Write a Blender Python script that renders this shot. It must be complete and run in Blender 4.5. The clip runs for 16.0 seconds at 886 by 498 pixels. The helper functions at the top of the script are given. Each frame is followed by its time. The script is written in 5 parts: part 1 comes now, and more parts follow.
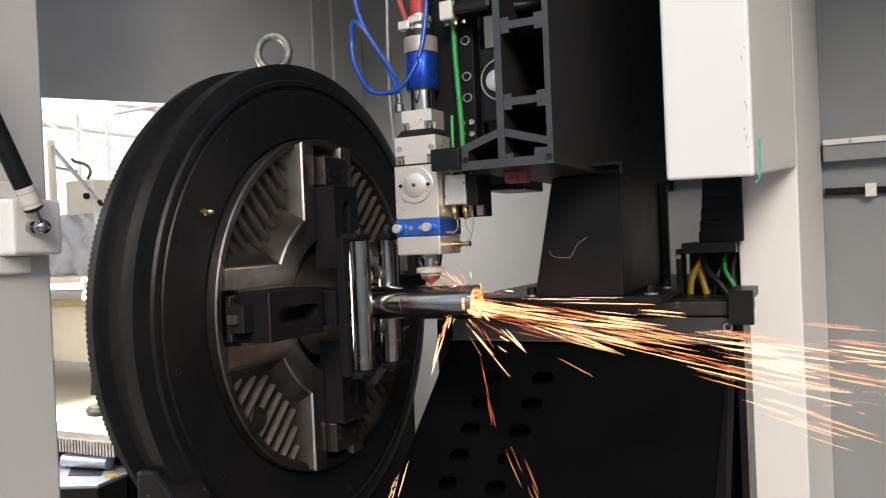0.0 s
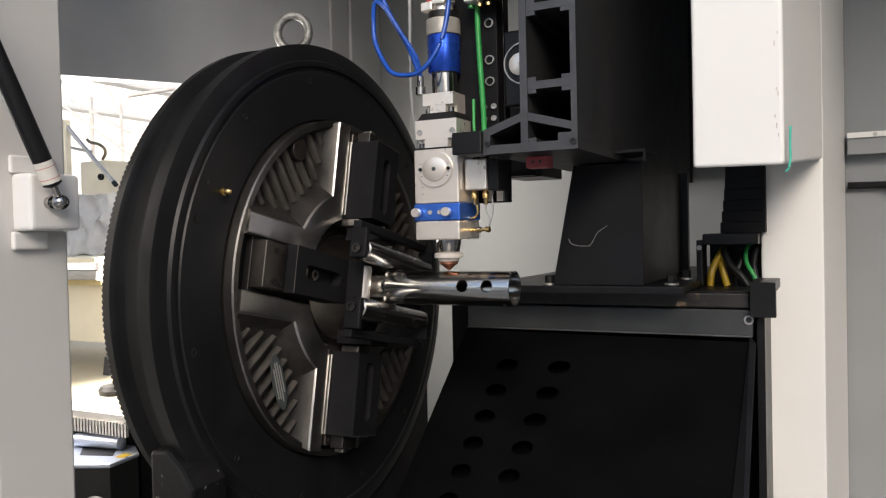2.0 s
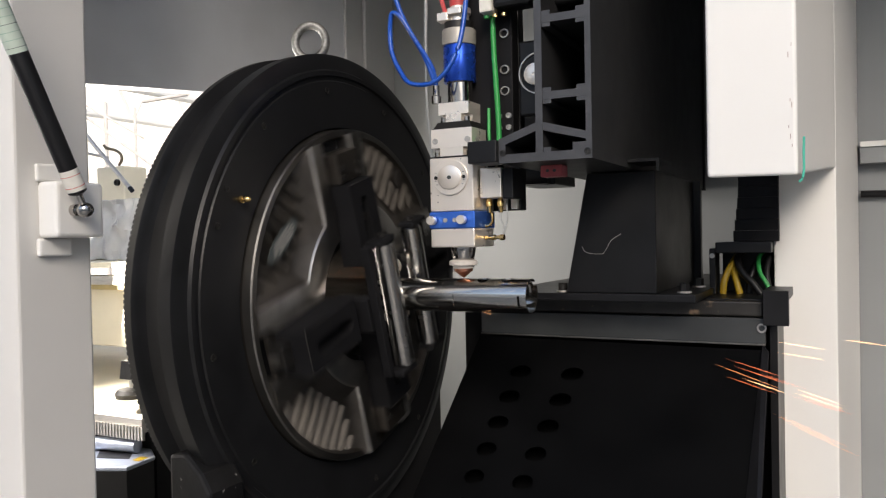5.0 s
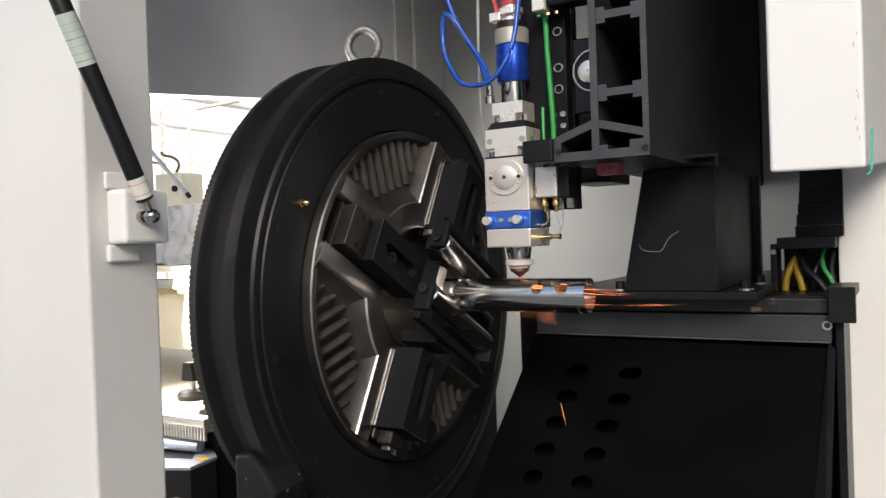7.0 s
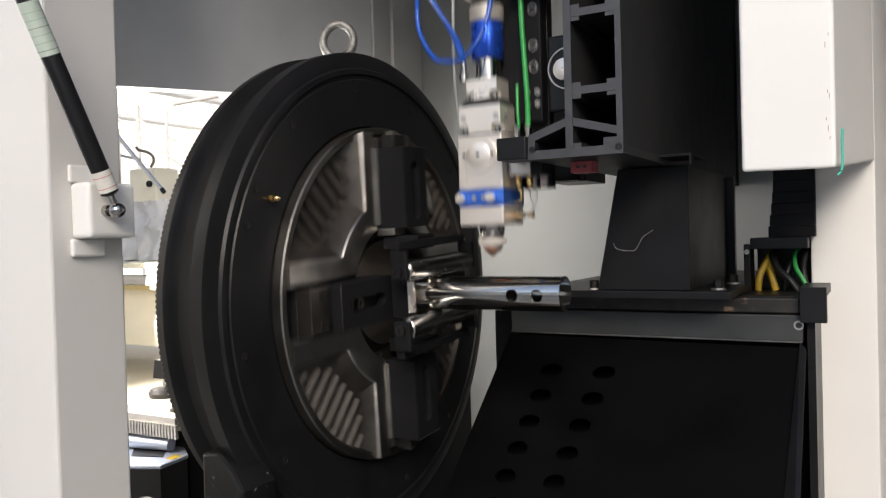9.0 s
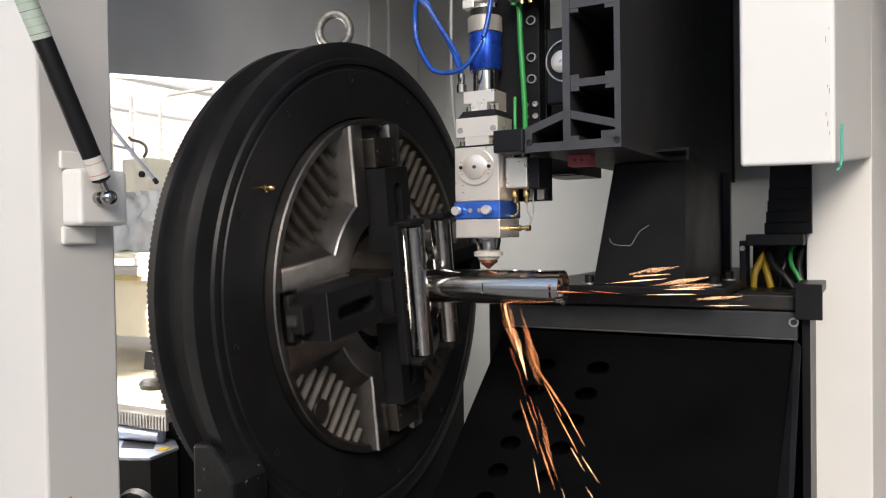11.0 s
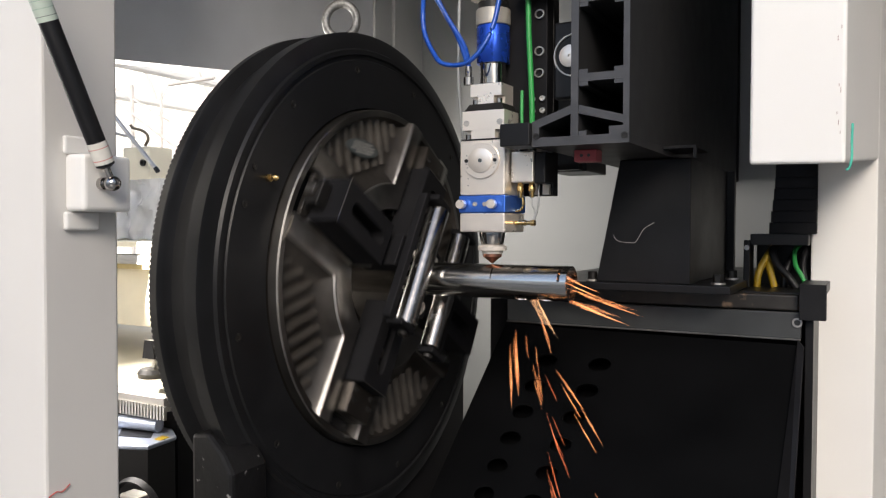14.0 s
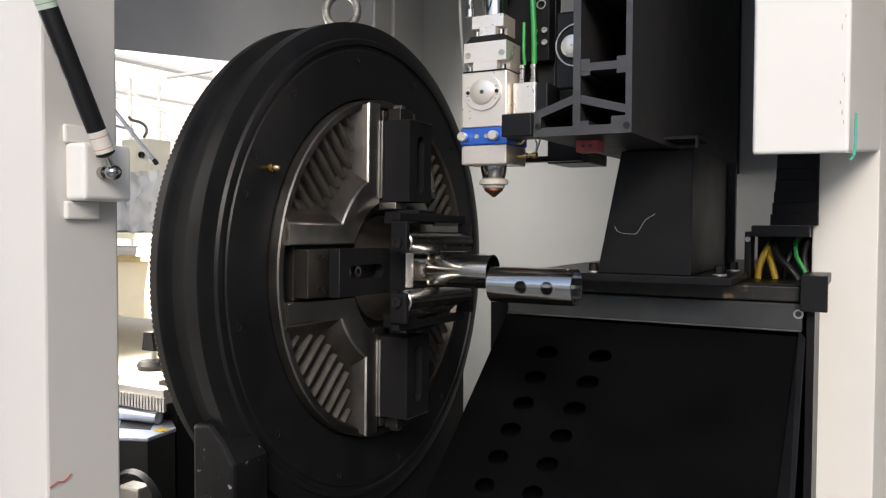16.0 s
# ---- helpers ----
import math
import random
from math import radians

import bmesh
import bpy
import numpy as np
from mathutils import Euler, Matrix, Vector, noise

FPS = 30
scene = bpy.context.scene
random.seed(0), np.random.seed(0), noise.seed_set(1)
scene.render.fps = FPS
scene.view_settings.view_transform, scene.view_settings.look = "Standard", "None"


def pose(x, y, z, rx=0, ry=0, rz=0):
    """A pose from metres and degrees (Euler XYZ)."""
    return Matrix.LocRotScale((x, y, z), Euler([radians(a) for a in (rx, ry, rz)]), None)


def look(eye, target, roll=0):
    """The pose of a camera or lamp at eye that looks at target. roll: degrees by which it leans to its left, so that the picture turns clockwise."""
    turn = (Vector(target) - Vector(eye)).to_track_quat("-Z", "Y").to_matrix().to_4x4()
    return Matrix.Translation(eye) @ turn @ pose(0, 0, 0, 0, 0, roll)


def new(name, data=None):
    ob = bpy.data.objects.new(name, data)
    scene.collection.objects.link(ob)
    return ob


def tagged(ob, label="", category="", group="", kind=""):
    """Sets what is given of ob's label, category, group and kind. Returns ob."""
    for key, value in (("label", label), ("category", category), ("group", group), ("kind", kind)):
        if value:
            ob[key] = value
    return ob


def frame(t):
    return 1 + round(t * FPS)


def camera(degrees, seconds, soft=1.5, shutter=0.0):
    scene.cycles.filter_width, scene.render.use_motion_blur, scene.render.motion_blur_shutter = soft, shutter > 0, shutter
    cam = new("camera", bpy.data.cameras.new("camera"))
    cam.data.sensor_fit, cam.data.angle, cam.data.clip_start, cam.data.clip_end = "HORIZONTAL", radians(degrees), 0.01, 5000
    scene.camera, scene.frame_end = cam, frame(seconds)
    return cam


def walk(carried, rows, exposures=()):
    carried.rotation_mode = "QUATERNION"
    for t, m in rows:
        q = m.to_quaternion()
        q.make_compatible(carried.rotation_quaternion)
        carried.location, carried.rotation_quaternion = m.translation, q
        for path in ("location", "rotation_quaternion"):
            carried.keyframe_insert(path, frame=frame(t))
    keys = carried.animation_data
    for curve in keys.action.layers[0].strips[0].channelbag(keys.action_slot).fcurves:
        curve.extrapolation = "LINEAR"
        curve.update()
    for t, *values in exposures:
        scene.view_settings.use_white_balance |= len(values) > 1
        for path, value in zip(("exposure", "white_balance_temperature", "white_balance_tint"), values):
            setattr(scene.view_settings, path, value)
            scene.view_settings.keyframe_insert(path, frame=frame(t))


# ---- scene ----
cam = camera(58.6, 16.0, soft=1.2, shutter=0.9)
PATH = [
    (0.0, pose(0.8651, -1.2474, 1.1073, 89.430, 2.479, 25.771)),
    (0.5, pose(0.8591, -1.2514, 1.1074, 89.193, 2.173, 25.956)),
    (1.0, pose(0.8528, -1.2506, 1.1037, 89.096, 1.818, 26.203)),
    (1.5, pose(0.8473, -1.2456, 1.0999, 88.811, 1.551, 26.254)),
    (2.0, pose(0.8432, -1.2401, 1.0990, 88.742, 1.348, 26.465)),
    (2.5, pose(0.8421, -1.2368, 1.1002, 88.606, 1.484, 26.637)),
    (3.0, pose(0.8419, -1.2342, 1.0974, 88.377, 1.406, 26.415)),
    (3.5, pose(0.8401, -1.2400, 1.0967, 88.386, 1.327, 26.535)),
    (4.0, pose(0.8425, -1.2467, 1.0997, 88.683, 1.324, 26.694)),
    (6.5, pose(0.8352, -1.2653, 1.1046, 89.529, 1.280, 29.242)),
    (7.0, pose(0.8306, -1.2663, 1.1045, 89.235, 2.024, 30.626)),
    (7.5, pose(0.8302, -1.2713, 1.1096, 89.409, 2.336, 31.285)),
    (8.0, pose(0.8312, -1.2654, 1.1084, 89.138, 2.401, 30.651)),
    (8.5, pose(0.8388, -1.2616, 1.1142, 89.493, 2.246, 30.144)),
    (9.0, pose(0.8375, -1.2508, 1.1019, 89.091, 1.578, 29.271)),
    (11.5, pose(0.8288, -1.2408, 1.0950, 88.637, 0.776, 28.645)),
    (12.0, pose(0.8284, -1.2373, 1.0926, 88.443, 0.565, 28.418)),
    (12.5, pose(0.8234, -1.2401, 1.0914, 88.400, 0.359, 28.446)),
    (13.0, pose(0.8208, -1.2435, 1.0937, 88.449, 0.329, 28.717)),
    (13.5, pose(0.8200, -1.2451, 1.0963, 88.619, 0.092, 28.665)),
    (14.0, pose(0.8175, -1.2419, 1.0929, 88.433, -0.164, 28.670)),
    (14.5, pose(0.8121, -1.2391, 1.0904, 88.007, -0.120, 28.717)),
    (15.0, pose(0.8159, -1.2375, 1.0902, 87.916, 0.115, 28.631)),
    (15.5, pose(0.8158, -1.2410, 1.0886, 88.048, 0.093, 28.457)),
    (16.0, pose(0.8112, -1.2415, 1.0868, 88.024, -0.226, 28.523)),
]
walk(cam, PATH, [(0, 0.85, 7000, 12), (4, 0.85, 7000, 12), (6.5, 0.94, 6950, 12), (16, 0.94, 6950, 12)])

# ---------------------------------------------------------------- world and light
world = bpy.data.worlds.new("world")
scene.world = world
world.use_nodes = True
_n = world.node_tree.nodes
_sky = _n.new("ShaderNodeTexSky")
_sky.sky_type, _sky.sun_disc = "NISHITA", False
_sky.sun_elevation, _sky.sun_rotation = radians(31), radians(153)
_n["Background"].inputs["Strength"].default_value = 0.13
world.node_tree.links.new(_sky.outputs[0], _n["Background"].inputs["Color"])


def lamp(name, kind, m, energy, color=(1, 1, 1), size=None, angle=None):
    data = bpy.data.lights.new(name, kind)
    data.energy, data.color = energy, color
    if size:
        data.shape, data.size, data.size_y = "RECTANGLE", size[0], size[1]
    if angle:
        data.angle = radians(angle)
    ob = new(name, data)
    ob.matrix_world = m
    return ob


# soft daylight from the hall's roof lights behind the viewer
lamp("sun", "SUN", look((2.0, -4.0, 3.7), (0, 0, 1)), 1.25, (1, 0.95, 0.89), angle=25)
# daylight in the feed opening behind the chuck
lamp("window_light", "AREA", look((-0.95, -0.1, 1.3), (0.6, -0.05, 1.0)), 26, (1, 0.98, 0.95), size=(1.1, 0.9))


# ---------------------------------------------------------------- materials
def mat(name, color, rough=0.5, metal=0.0, var=0.12, scale=30.0, bump=0.05, bscale=250.0, stretch=None, spec=0.5, coat=0.0, island=False, wear=None):
    m = bpy.data.materials.new(name)
    m.use_nodes = True
    t = m.node_tree
    b = t.nodes["Principled BSDF"]
    b.inputs["Roughness"].default_value, b.inputs["Metallic"].default_value = rough, metal
    b.inputs["Specular IOR Level"].default_value, b.inputs["Coat Weight"].default_value = spec, coat
    co = t.nodes.new("ShaderNodeTexCoord")
    mp = t.nodes.new("ShaderNodeMapping")
    mp.inputs["Scale"].default_value = stretch or (1, 1, 1)
    t.links.new(co.outputs["Object"], mp.inputs["Vector"])

    def noise_tex(s, detail):
        n = t.nodes.new("ShaderNodeTexNoise")
        n.inputs["Scale"].default_value, n.inputs["Detail"].default_value = s, detail
        t.links.new(mp.outputs[0], n.inputs["Vector"])
        return n
    big, fine = noise_tex(scale * 0.25, 4), noise_tex(scale, 6)
    mix = t.nodes.new("ShaderNodeMath")
    mix.operation = "ADD"
    t.links.new(big.outputs["Fac"], mix.inputs[0])
    t.links.new(fine.outputs["Fac"], mix.inputs[1])
    ramp = t.nodes.new("ShaderNodeMapRange")
    ramp.inputs["From Min"].default_value, ramp.inputs["From Max"].default_value = 0.6, 1.4
    ramp.inputs["To Min"].default_value, ramp.inputs["To Max"].default_value = 1 - var, 1 + var
    t.links.new(mix.outputs[0], ramp.inputs["Value"])
    mul = t.nodes.new("ShaderNodeMix")
    mul.data_type, mul.blend_type = "RGBA", "MULTIPLY"
    mul.inputs["Factor"].default_value = 1
    mul.inputs["A"].default_value = (*color, 1)
    t.links.new(ramp.outputs[0], mul.inputs["B"])
    out = mul.outputs["Result"]
    if wear:
        wn = noise_tex(wear[1], 8)
        wr = t.nodes.new("ShaderNodeMapRange")
        wr.inputs["From Min"].default_value, wr.inputs["From Max"].default_value = wear[2], wear[2] + 0.05
        t.links.new(wn.outputs["Fac"], wr.inputs["Value"])
        wm = t.nodes.new("ShaderNodeMix")
        wm.data_type = "RGBA"
        t.links.new(wr.outputs[0], wm.inputs["Factor"])
        t.links.new(out, wm.inputs["A"])
        wm.inputs["B"].default_value = (*wear[0], 1)
        out = wm.outputs["Result"]
    t.links.new(out, b.inputs["Base Color"])
    rr = t.nodes.new("ShaderNodeMapRange")
    rr.inputs["To Min"].default_value, rr.inputs["To Max"].default_value = max(rough - 0.1, 0.03), min(rough + 0.1, 1)
    t.links.new(fine.outputs["Fac"], rr.inputs["Value"])
    t.links.new(rr.outputs[0], b.inputs["Roughness"])
    if bump:
        bn = noise_tex(bscale, 3)
        bp = t.nodes.new("ShaderNodeBump")
        bp.inputs["Strength"].default_value, bp.inputs["Distance"].default_value = bump, 0.002
        t.links.new(bn.outputs["Fac"], bp.inputs["Height"])
        t.links.new(bp.outputs[0], b.inputs["Normal"])
    return m


def glow(name, color, strength):
    m = bpy.data.materials.new(name)
    m.use_nodes = True
    b = m.node_tree.nodes["Principled BSDF"]
    b.inputs["Base Color"].default_value = (*color, 1)
    b.inputs["Emission Color"].default_value, b.inputs["Emission Strength"].default_value = (*color, 1), strength
    return m


BLACK = mat("black_paint", (0.009, 0.009, 0.01), 0.38, var=0.3, scale=14, bump=0.06, spec=0.25, wear=((0.08, 0.078, 0.075), 60, 0.74))
BLACK_TURNED = mat("black_turned_steel", (0.010, 0.0103, 0.0112), 0.36, 0.0, var=0.35, scale=20, bump=0.03, spec=0.22)
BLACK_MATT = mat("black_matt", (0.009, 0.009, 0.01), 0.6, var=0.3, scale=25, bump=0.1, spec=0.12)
ANODISED = mat("black_anodised", (0.022, 0.022, 0.023), 0.5, var=0.25, scale=18, bump=0.04, spec=0.4)
OXIDE = mat("blackened_steel", (0.018, 0.017, 0.016), 0.45, 0.4, var=0.35, scale=40, bump=0.05)
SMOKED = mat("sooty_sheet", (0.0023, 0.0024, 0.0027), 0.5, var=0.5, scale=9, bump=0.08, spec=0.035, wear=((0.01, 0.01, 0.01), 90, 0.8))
STEEL = mat("milled_steel", (0.5, 0.48, 0.45), 0.42, 0.8, var=0.2, scale=30, bump=0.06, stretch=(1, 1, 6))
CAST = mat("cast_steel", (0.078, 0.07, 0.062), 0.36, 0.85, var=0.3, scale=28, bump=0.12)
CHROME = mat("polished_steel", (0.44, 0.42, 0.4), 0.13, 1.0, var=0.08, scale=30, bump=0.02)
NICKEL = mat("nickel_plate", (0.88, 0.81, 0.73), 0.3, 0.66, var=0.02, scale=30, bump=0.0)
TUBE = mat("bright_tube", (0.55, 0.53, 0.5), 0.16, 1.0, var=0.15, scale=40, bump=0.03, stretch=(0.15, 2, 2))
BRASS = mat("brass", (0.7, 0.48, 0.2), 0.25, 1.0, var=0.15, scale=60)
COPPER = mat("copper", (0.5, 0.22, 0.14), 0.3, 1.0, var=0.25, scale=90)
BLUE = mat("blue_anodised", (0.02, 0.09, 0.55), 0.28, 0.7, var=0.1, scale=30, bump=0.02)
BLUE_BAND = mat("blue_anodised_band", (0.06, 0.2, 0.75), 0.35, 0.75, var=0.08, scale=40)
BLUE_HOSE = mat("blue_hose", (0.01, 0.075, 0.4), 0.28, var=0.1, scale=30)
GREEN = mat("green_hose", (0.02, 0.28, 0.06), 0.4, var=0.15, scale=30)
RED = mat("red_plastic", (0.45, 0.05, 0.05), 0.45, var=0.15, scale=60)
PINK_RED = mat("faded_red", (0.36, 0.07, 0.08), 0.5, var=0.2, scale=60)
YELLOW = mat("yellow_cable", (0.36, 0.225, 0.01), 0.4, var=0.15, scale=60)
BEIGE_RING = mat("grey_beige_ring", (0.36, 0.34, 0.3), 0.45, 0.3, var=0.1, scale=50)
CERAMIC = mat("ceramic", (0.55, 0.51, 0.46), 0.5, var=0.15, scale=80)
WHITE = mat("white_powder_coat", (0.77, 0.76, 0.73), 0.42, var=0.035, scale=5, bump=0.06, bscale=500, wear=((0.45, 0.42, 0.38), 35, 0.8))
DOOR_WHITE = mat("warm_white_powder_coat", (0.65, 0.635, 0.605), 0.45, var=0.05, scale=5, bump=0.08, bscale=500, wear=((0.42, 0.39, 0.35), 35, 0.78))
GREY_WALL = mat("grey_enclosure_paint", (0.24, 0.25, 0.255), 0.5, var=0.08, scale=4, bump=0.06, bscale=400)
# wall grey, brightened to make up for little light in the corner
GREY_BRIGHTENED = mat("brightened_grey_paint", (0.46, 0.47, 0.47), 0.5, var=0.06, scale=4, bump=0.05, bscale=400)
BLUE_GREY = mat("blue_grey_sheet", (0.60, 0.62, 0.65), 0.45, var=0.1, scale=5, bump=0.04)
CREAM = mat("cream_paint", (0.68, 0.63, 0.5), 0.45, var=0.08, scale=12)
FLOOR_MAT = mat("hall_floor", (0.2, 0.2, 0.19), 0.4, var=0.2, scale=6, bump=0.05)
HALL = mat("hall_wall", (0.78, 0.77, 0.74), 0.6, var=0.08, scale=3)
# emission added so these walls look daylit through the feed opening
HALL_GLOWING = mat("glowing_hall_wall", (0.8, 0.78, 0.74), 0.6, var=0.08, scale=3)
HALL_GLOWING.node_tree.nodes["Principled BSDF"].inputs["Emission Color"].default_value = (1, 0.97, 0.92, 1)
HALL_GLOWING.node_tree.nodes["Principled BSDF"].inputs["Emission Strength"].default_value = 0.4
ALU = mat("sawn_aluminium", (0.075, 0.075, 0.078), 0.45, 0.6, var=0.15, scale=60, bump=0.05)
LABEL = mat("paper_label", (0.7, 0.68, 0.62), 0.6, var=0.1, scale=80)
LABEL_MINT = mat("mint_label", (0.5, 0.58, 0.5), 0.5, var=0.1, scale=80)
LABEL_DIM = mat("grey_print", (0.3, 0.29, 0.27), 0.6)
INK = mat("dark_ink", (0.05, 0.06, 0.06), 0.6)
INK_RED = mat("red_ink", (0.55, 0.12, 0.1), 0.6)
INK_GREEN = mat("green_ink", (0.25, 0.42, 0.33), 0.6)
PRIMER = mat("brown_primer", (0.3, 0.2, 0.17), 0.6, var=0.3, scale=200)
TEAL = mat("teal_marker", (0.05, 0.45, 0.33), 0.5, var=0.2, scale=80)
CLEAR = mat("clear_hose", (0.3, 0.31, 0.31), 0.25, var=0.1)
SPARK = glow("spark_glow", (1.0, 0.36, 0.14), 2.2)
SPARK_HOT = glow("hot_spark_glow", (1.0, 0.54, 0.28), 4.2)
SPARK_RED = glow("dull_spark_glow", (1.0, 0.24, 0.1), 1.1)


# ---------------------------------------------------------------- mesh helpers
def part(name, bm, material, parent=None, label="", smooth=None):
    me = bpy.data.meshes.new(name)
    bmesh.ops.recalc_face_normals(bm, faces=bm.faces)
    bm.to_mesh(me)
    bm.free()
    for mm in (material if isinstance(material, (list, tuple)) else [material]):
        me.materials.append(mm)
    if smooth is not None:
        for p in me.polygons:
            p.use_smooth = True
        me.set_sharp_from_angle(angle=radians(smooth))
    ob = new(name, me)
    if parent:
        ob.parent = parent
    if label:
        ob["label"] = label
    return ob


def empty(name, m=None, **tags):
    ob = new(name)
    ob.empty_display_size = 0.05
    if m is not None:
        ob.matrix_world = m
    return tagged(ob, **tags)


def box(bm, x0, x1, y0, y1, z0, z1, bevel=0.0, m=None, mi=0):
    vs = [bm.verts.new((x, y, z)) for x in (x0, x1) for y in (y0, y1) for z in (z0, z1)]
    fs = [bm.faces.new([vs[i] for i in f]) for f in ((0, 1, 3, 2), (4, 6, 7, 5), (0, 4, 5, 1), (2, 3, 7, 6), (0, 2, 6, 4), (1, 5, 7, 3))]
    for f in fs:
        f.material_index = mi
    if bevel:
        es = list({e for f in fs for e in f.edges})
        r = bmesh.ops.bevel(bm, geom=es, offset=bevel, segments=2, affect="EDGES", profile=0.5)
        vs = list({v for f in r["faces"] for v in f.verts})
    if m is not None:
        bmesh.ops.transform(bm, matrix=m, verts=vs)
    return bm


def boxes(*specs, bevel=0.0):
    bm = bmesh.new()
    for s in specs:
        box(bm, *s, bevel=bevel)
    return bm


def lathe(profile, axis="z", at=(0, 0, 0), seg=48, close=False):
    """A turned body: profile of (along, radius) about an axis through a point."""
    bm = bmesh.new()
    rings = []
    for a, r in profile:
        ring = []
        for k in range(seg):
            c, s = math.cos(2 * math.pi * k / seg), math.sin(2 * math.pi * k / seg)
            p = {"z": (r * c, r * s, a), "x": (a, r * c, r * s), "y": (r * c, a, r * s)}[axis]
            ring.append(bm.verts.new((p[0] + at[0], p[1] + at[1], p[2] + at[2])))
        rings.append(ring)
    pairs = list(zip(rings, rings[1:])) + ([(rings[-1], rings[0])] if close else [])
    for a, b in pairs:
        for k in range(seg):
            bm.faces.new((a[k], a[(k + 1) % seg], b[(k + 1) % seg], b[k]))
    if not close:
        bm.faces.new(rings[0])
        bm.faces.new(rings[-1])
    return bm


def sweep(points, r, seg=10):
    """A round hose or wire along a smooth line through the points."""
    pts = [Vector(p) for p in points]
    fine = []
    for i in range(len(pts) - 1):
        p0, p1, p2, p3 = pts[max(i - 1, 0)], pts[i], pts[i + 1], pts[min(i + 2, len(pts) - 1)]
        for k in range(6):
            t = k / 6
            fine.append(0.5 * (2 * p1 + (p2 - p0) * t + (2 * p0 - 5 * p1 + 4 * p2 - p3) * t * t + (3 * p1 - p0 - 3 * p2 + p3) * t ** 3))
    fine.append(pts[-1])
    bm = bmesh.new()
    rings = []
    for i, p in enumerate(fine):
        d = (fine[min(i + 1, len(fine) - 1)] - fine[max(i - 1, 0)]).normalized()
        a = d.cross(Vector((0.3, 0.2, 0.93))).normalized()
        b = d.cross(a)
        rings.append([bm.verts.new(p + r * (a * math.cos(2 * math.pi * k / seg) + b * math.sin(2 * math.pi * k / seg))) for k in range(seg)])
    for a, b in zip(rings, rings[1:]):
        for k in range(seg):
            bm.faces.new((a[k], a[(k + 1) % seg], b[(k + 1) % seg], b[k]))
    bm.faces.new(rings[0])
    bm.faces.new(rings[-1])
    return bm


def prism(poly, h0, h1, axis="z"):
    """A solid with a polygonal outline, extruded along an axis."""
    bm = bmesh.new()
    put = {"z": lambda p, h: (p[0], p[1], h), "x": lambda p, h: (h, p[0], p[1]), "y": lambda p, h: (p[0], h, p[1])}[axis]
    a, b = [bm.verts.new(put(p, h0)) for p in poly], [bm.verts.new(put(p, h1)) for p in poly]
    bm.faces.new(a)
    bm.faces.new(b)
    for i in range(len(poly)):
        j = (i + 1) % len(poly)
        bm.faces.new((a[i], a[j], b[j], b[i]))
    return bm


def add_bevel(ob, w, seg=2):
    md = ob.modifiers.new("edge", "BEVEL")
    md.width, md.segments, md.limit_method, md.angle_limit = w, seg, "ANGLE", radians(40)
    return ob


def screw_bm(x, y, z, r=0.004, h=0.004, axis="y", sign=-1):
    prof = [(0, r), (sign * h, r), (sign * h, r * 0.55), (sign * h * 0.4, r * 0.5)]
    return lathe(prof, axis, (x, y, z), 14)


# ---------------------------------------------------------------- setting
def build_setting():
    g = tagged(part("floor", boxes((-40, 40, -40, 40, -0.1, 0.0)), FLOOR_MAT), "grey worn concrete hall floor", "floor", kind="structure")
    # enclosure shell
    tagged(part("wall_back", boxes((-0.9, 3.6, 1.0, 1.04, 0.0, 2.35)), GREY_WALL), "grey painted sheet-metal back wall of enclosure", "wall", kind="structure")
    tagged(part("wall_right", boxes((3.6, 3.64, -0.7, 1.04, 0.0, 2.35)), GREY_WALL), "grey painted sheet-metal side wall of enclosure", "wall", kind="structure")
    tagged(part("ceiling", boxes((-0.9, 3.64, -0.612, 1.04, 2.35, 2.39)), GREY_WALL), "grey sheet-metal enclosure roof", "ceiling", kind="structure")
    # end wall with the feed opening below its sloping edge
    poly = [(-0.62, 1.375), (0.73, 1.518), (0.73, 2.35), (-0.62, 2.35)]
    tagged(part("wall_end", prism(poly, -0.55, -0.5, "x"), BLUE_GREY), "blue-grey sheet-metal end wall above the feed opening", "wall", kind="structure")
    tagged(part("trim", boxes((-0.56, -0.492, 0.7305, 0.824, 0.0, 2.35), bevel=0.004), GREY_BRIGHTENED), "grey corner post between the enclosure walls, colour brightened for light", "trim", kind="structure")
    tagged(part("trim", boxes((-0.56, -0.484, 0.826, 0.998, 0.0, 2.35), bevel=0.004), GREY_BRIGHTENED), "grey folded corner sheet beside the feed opening, colour brightened for light", "trim", kind="structure")


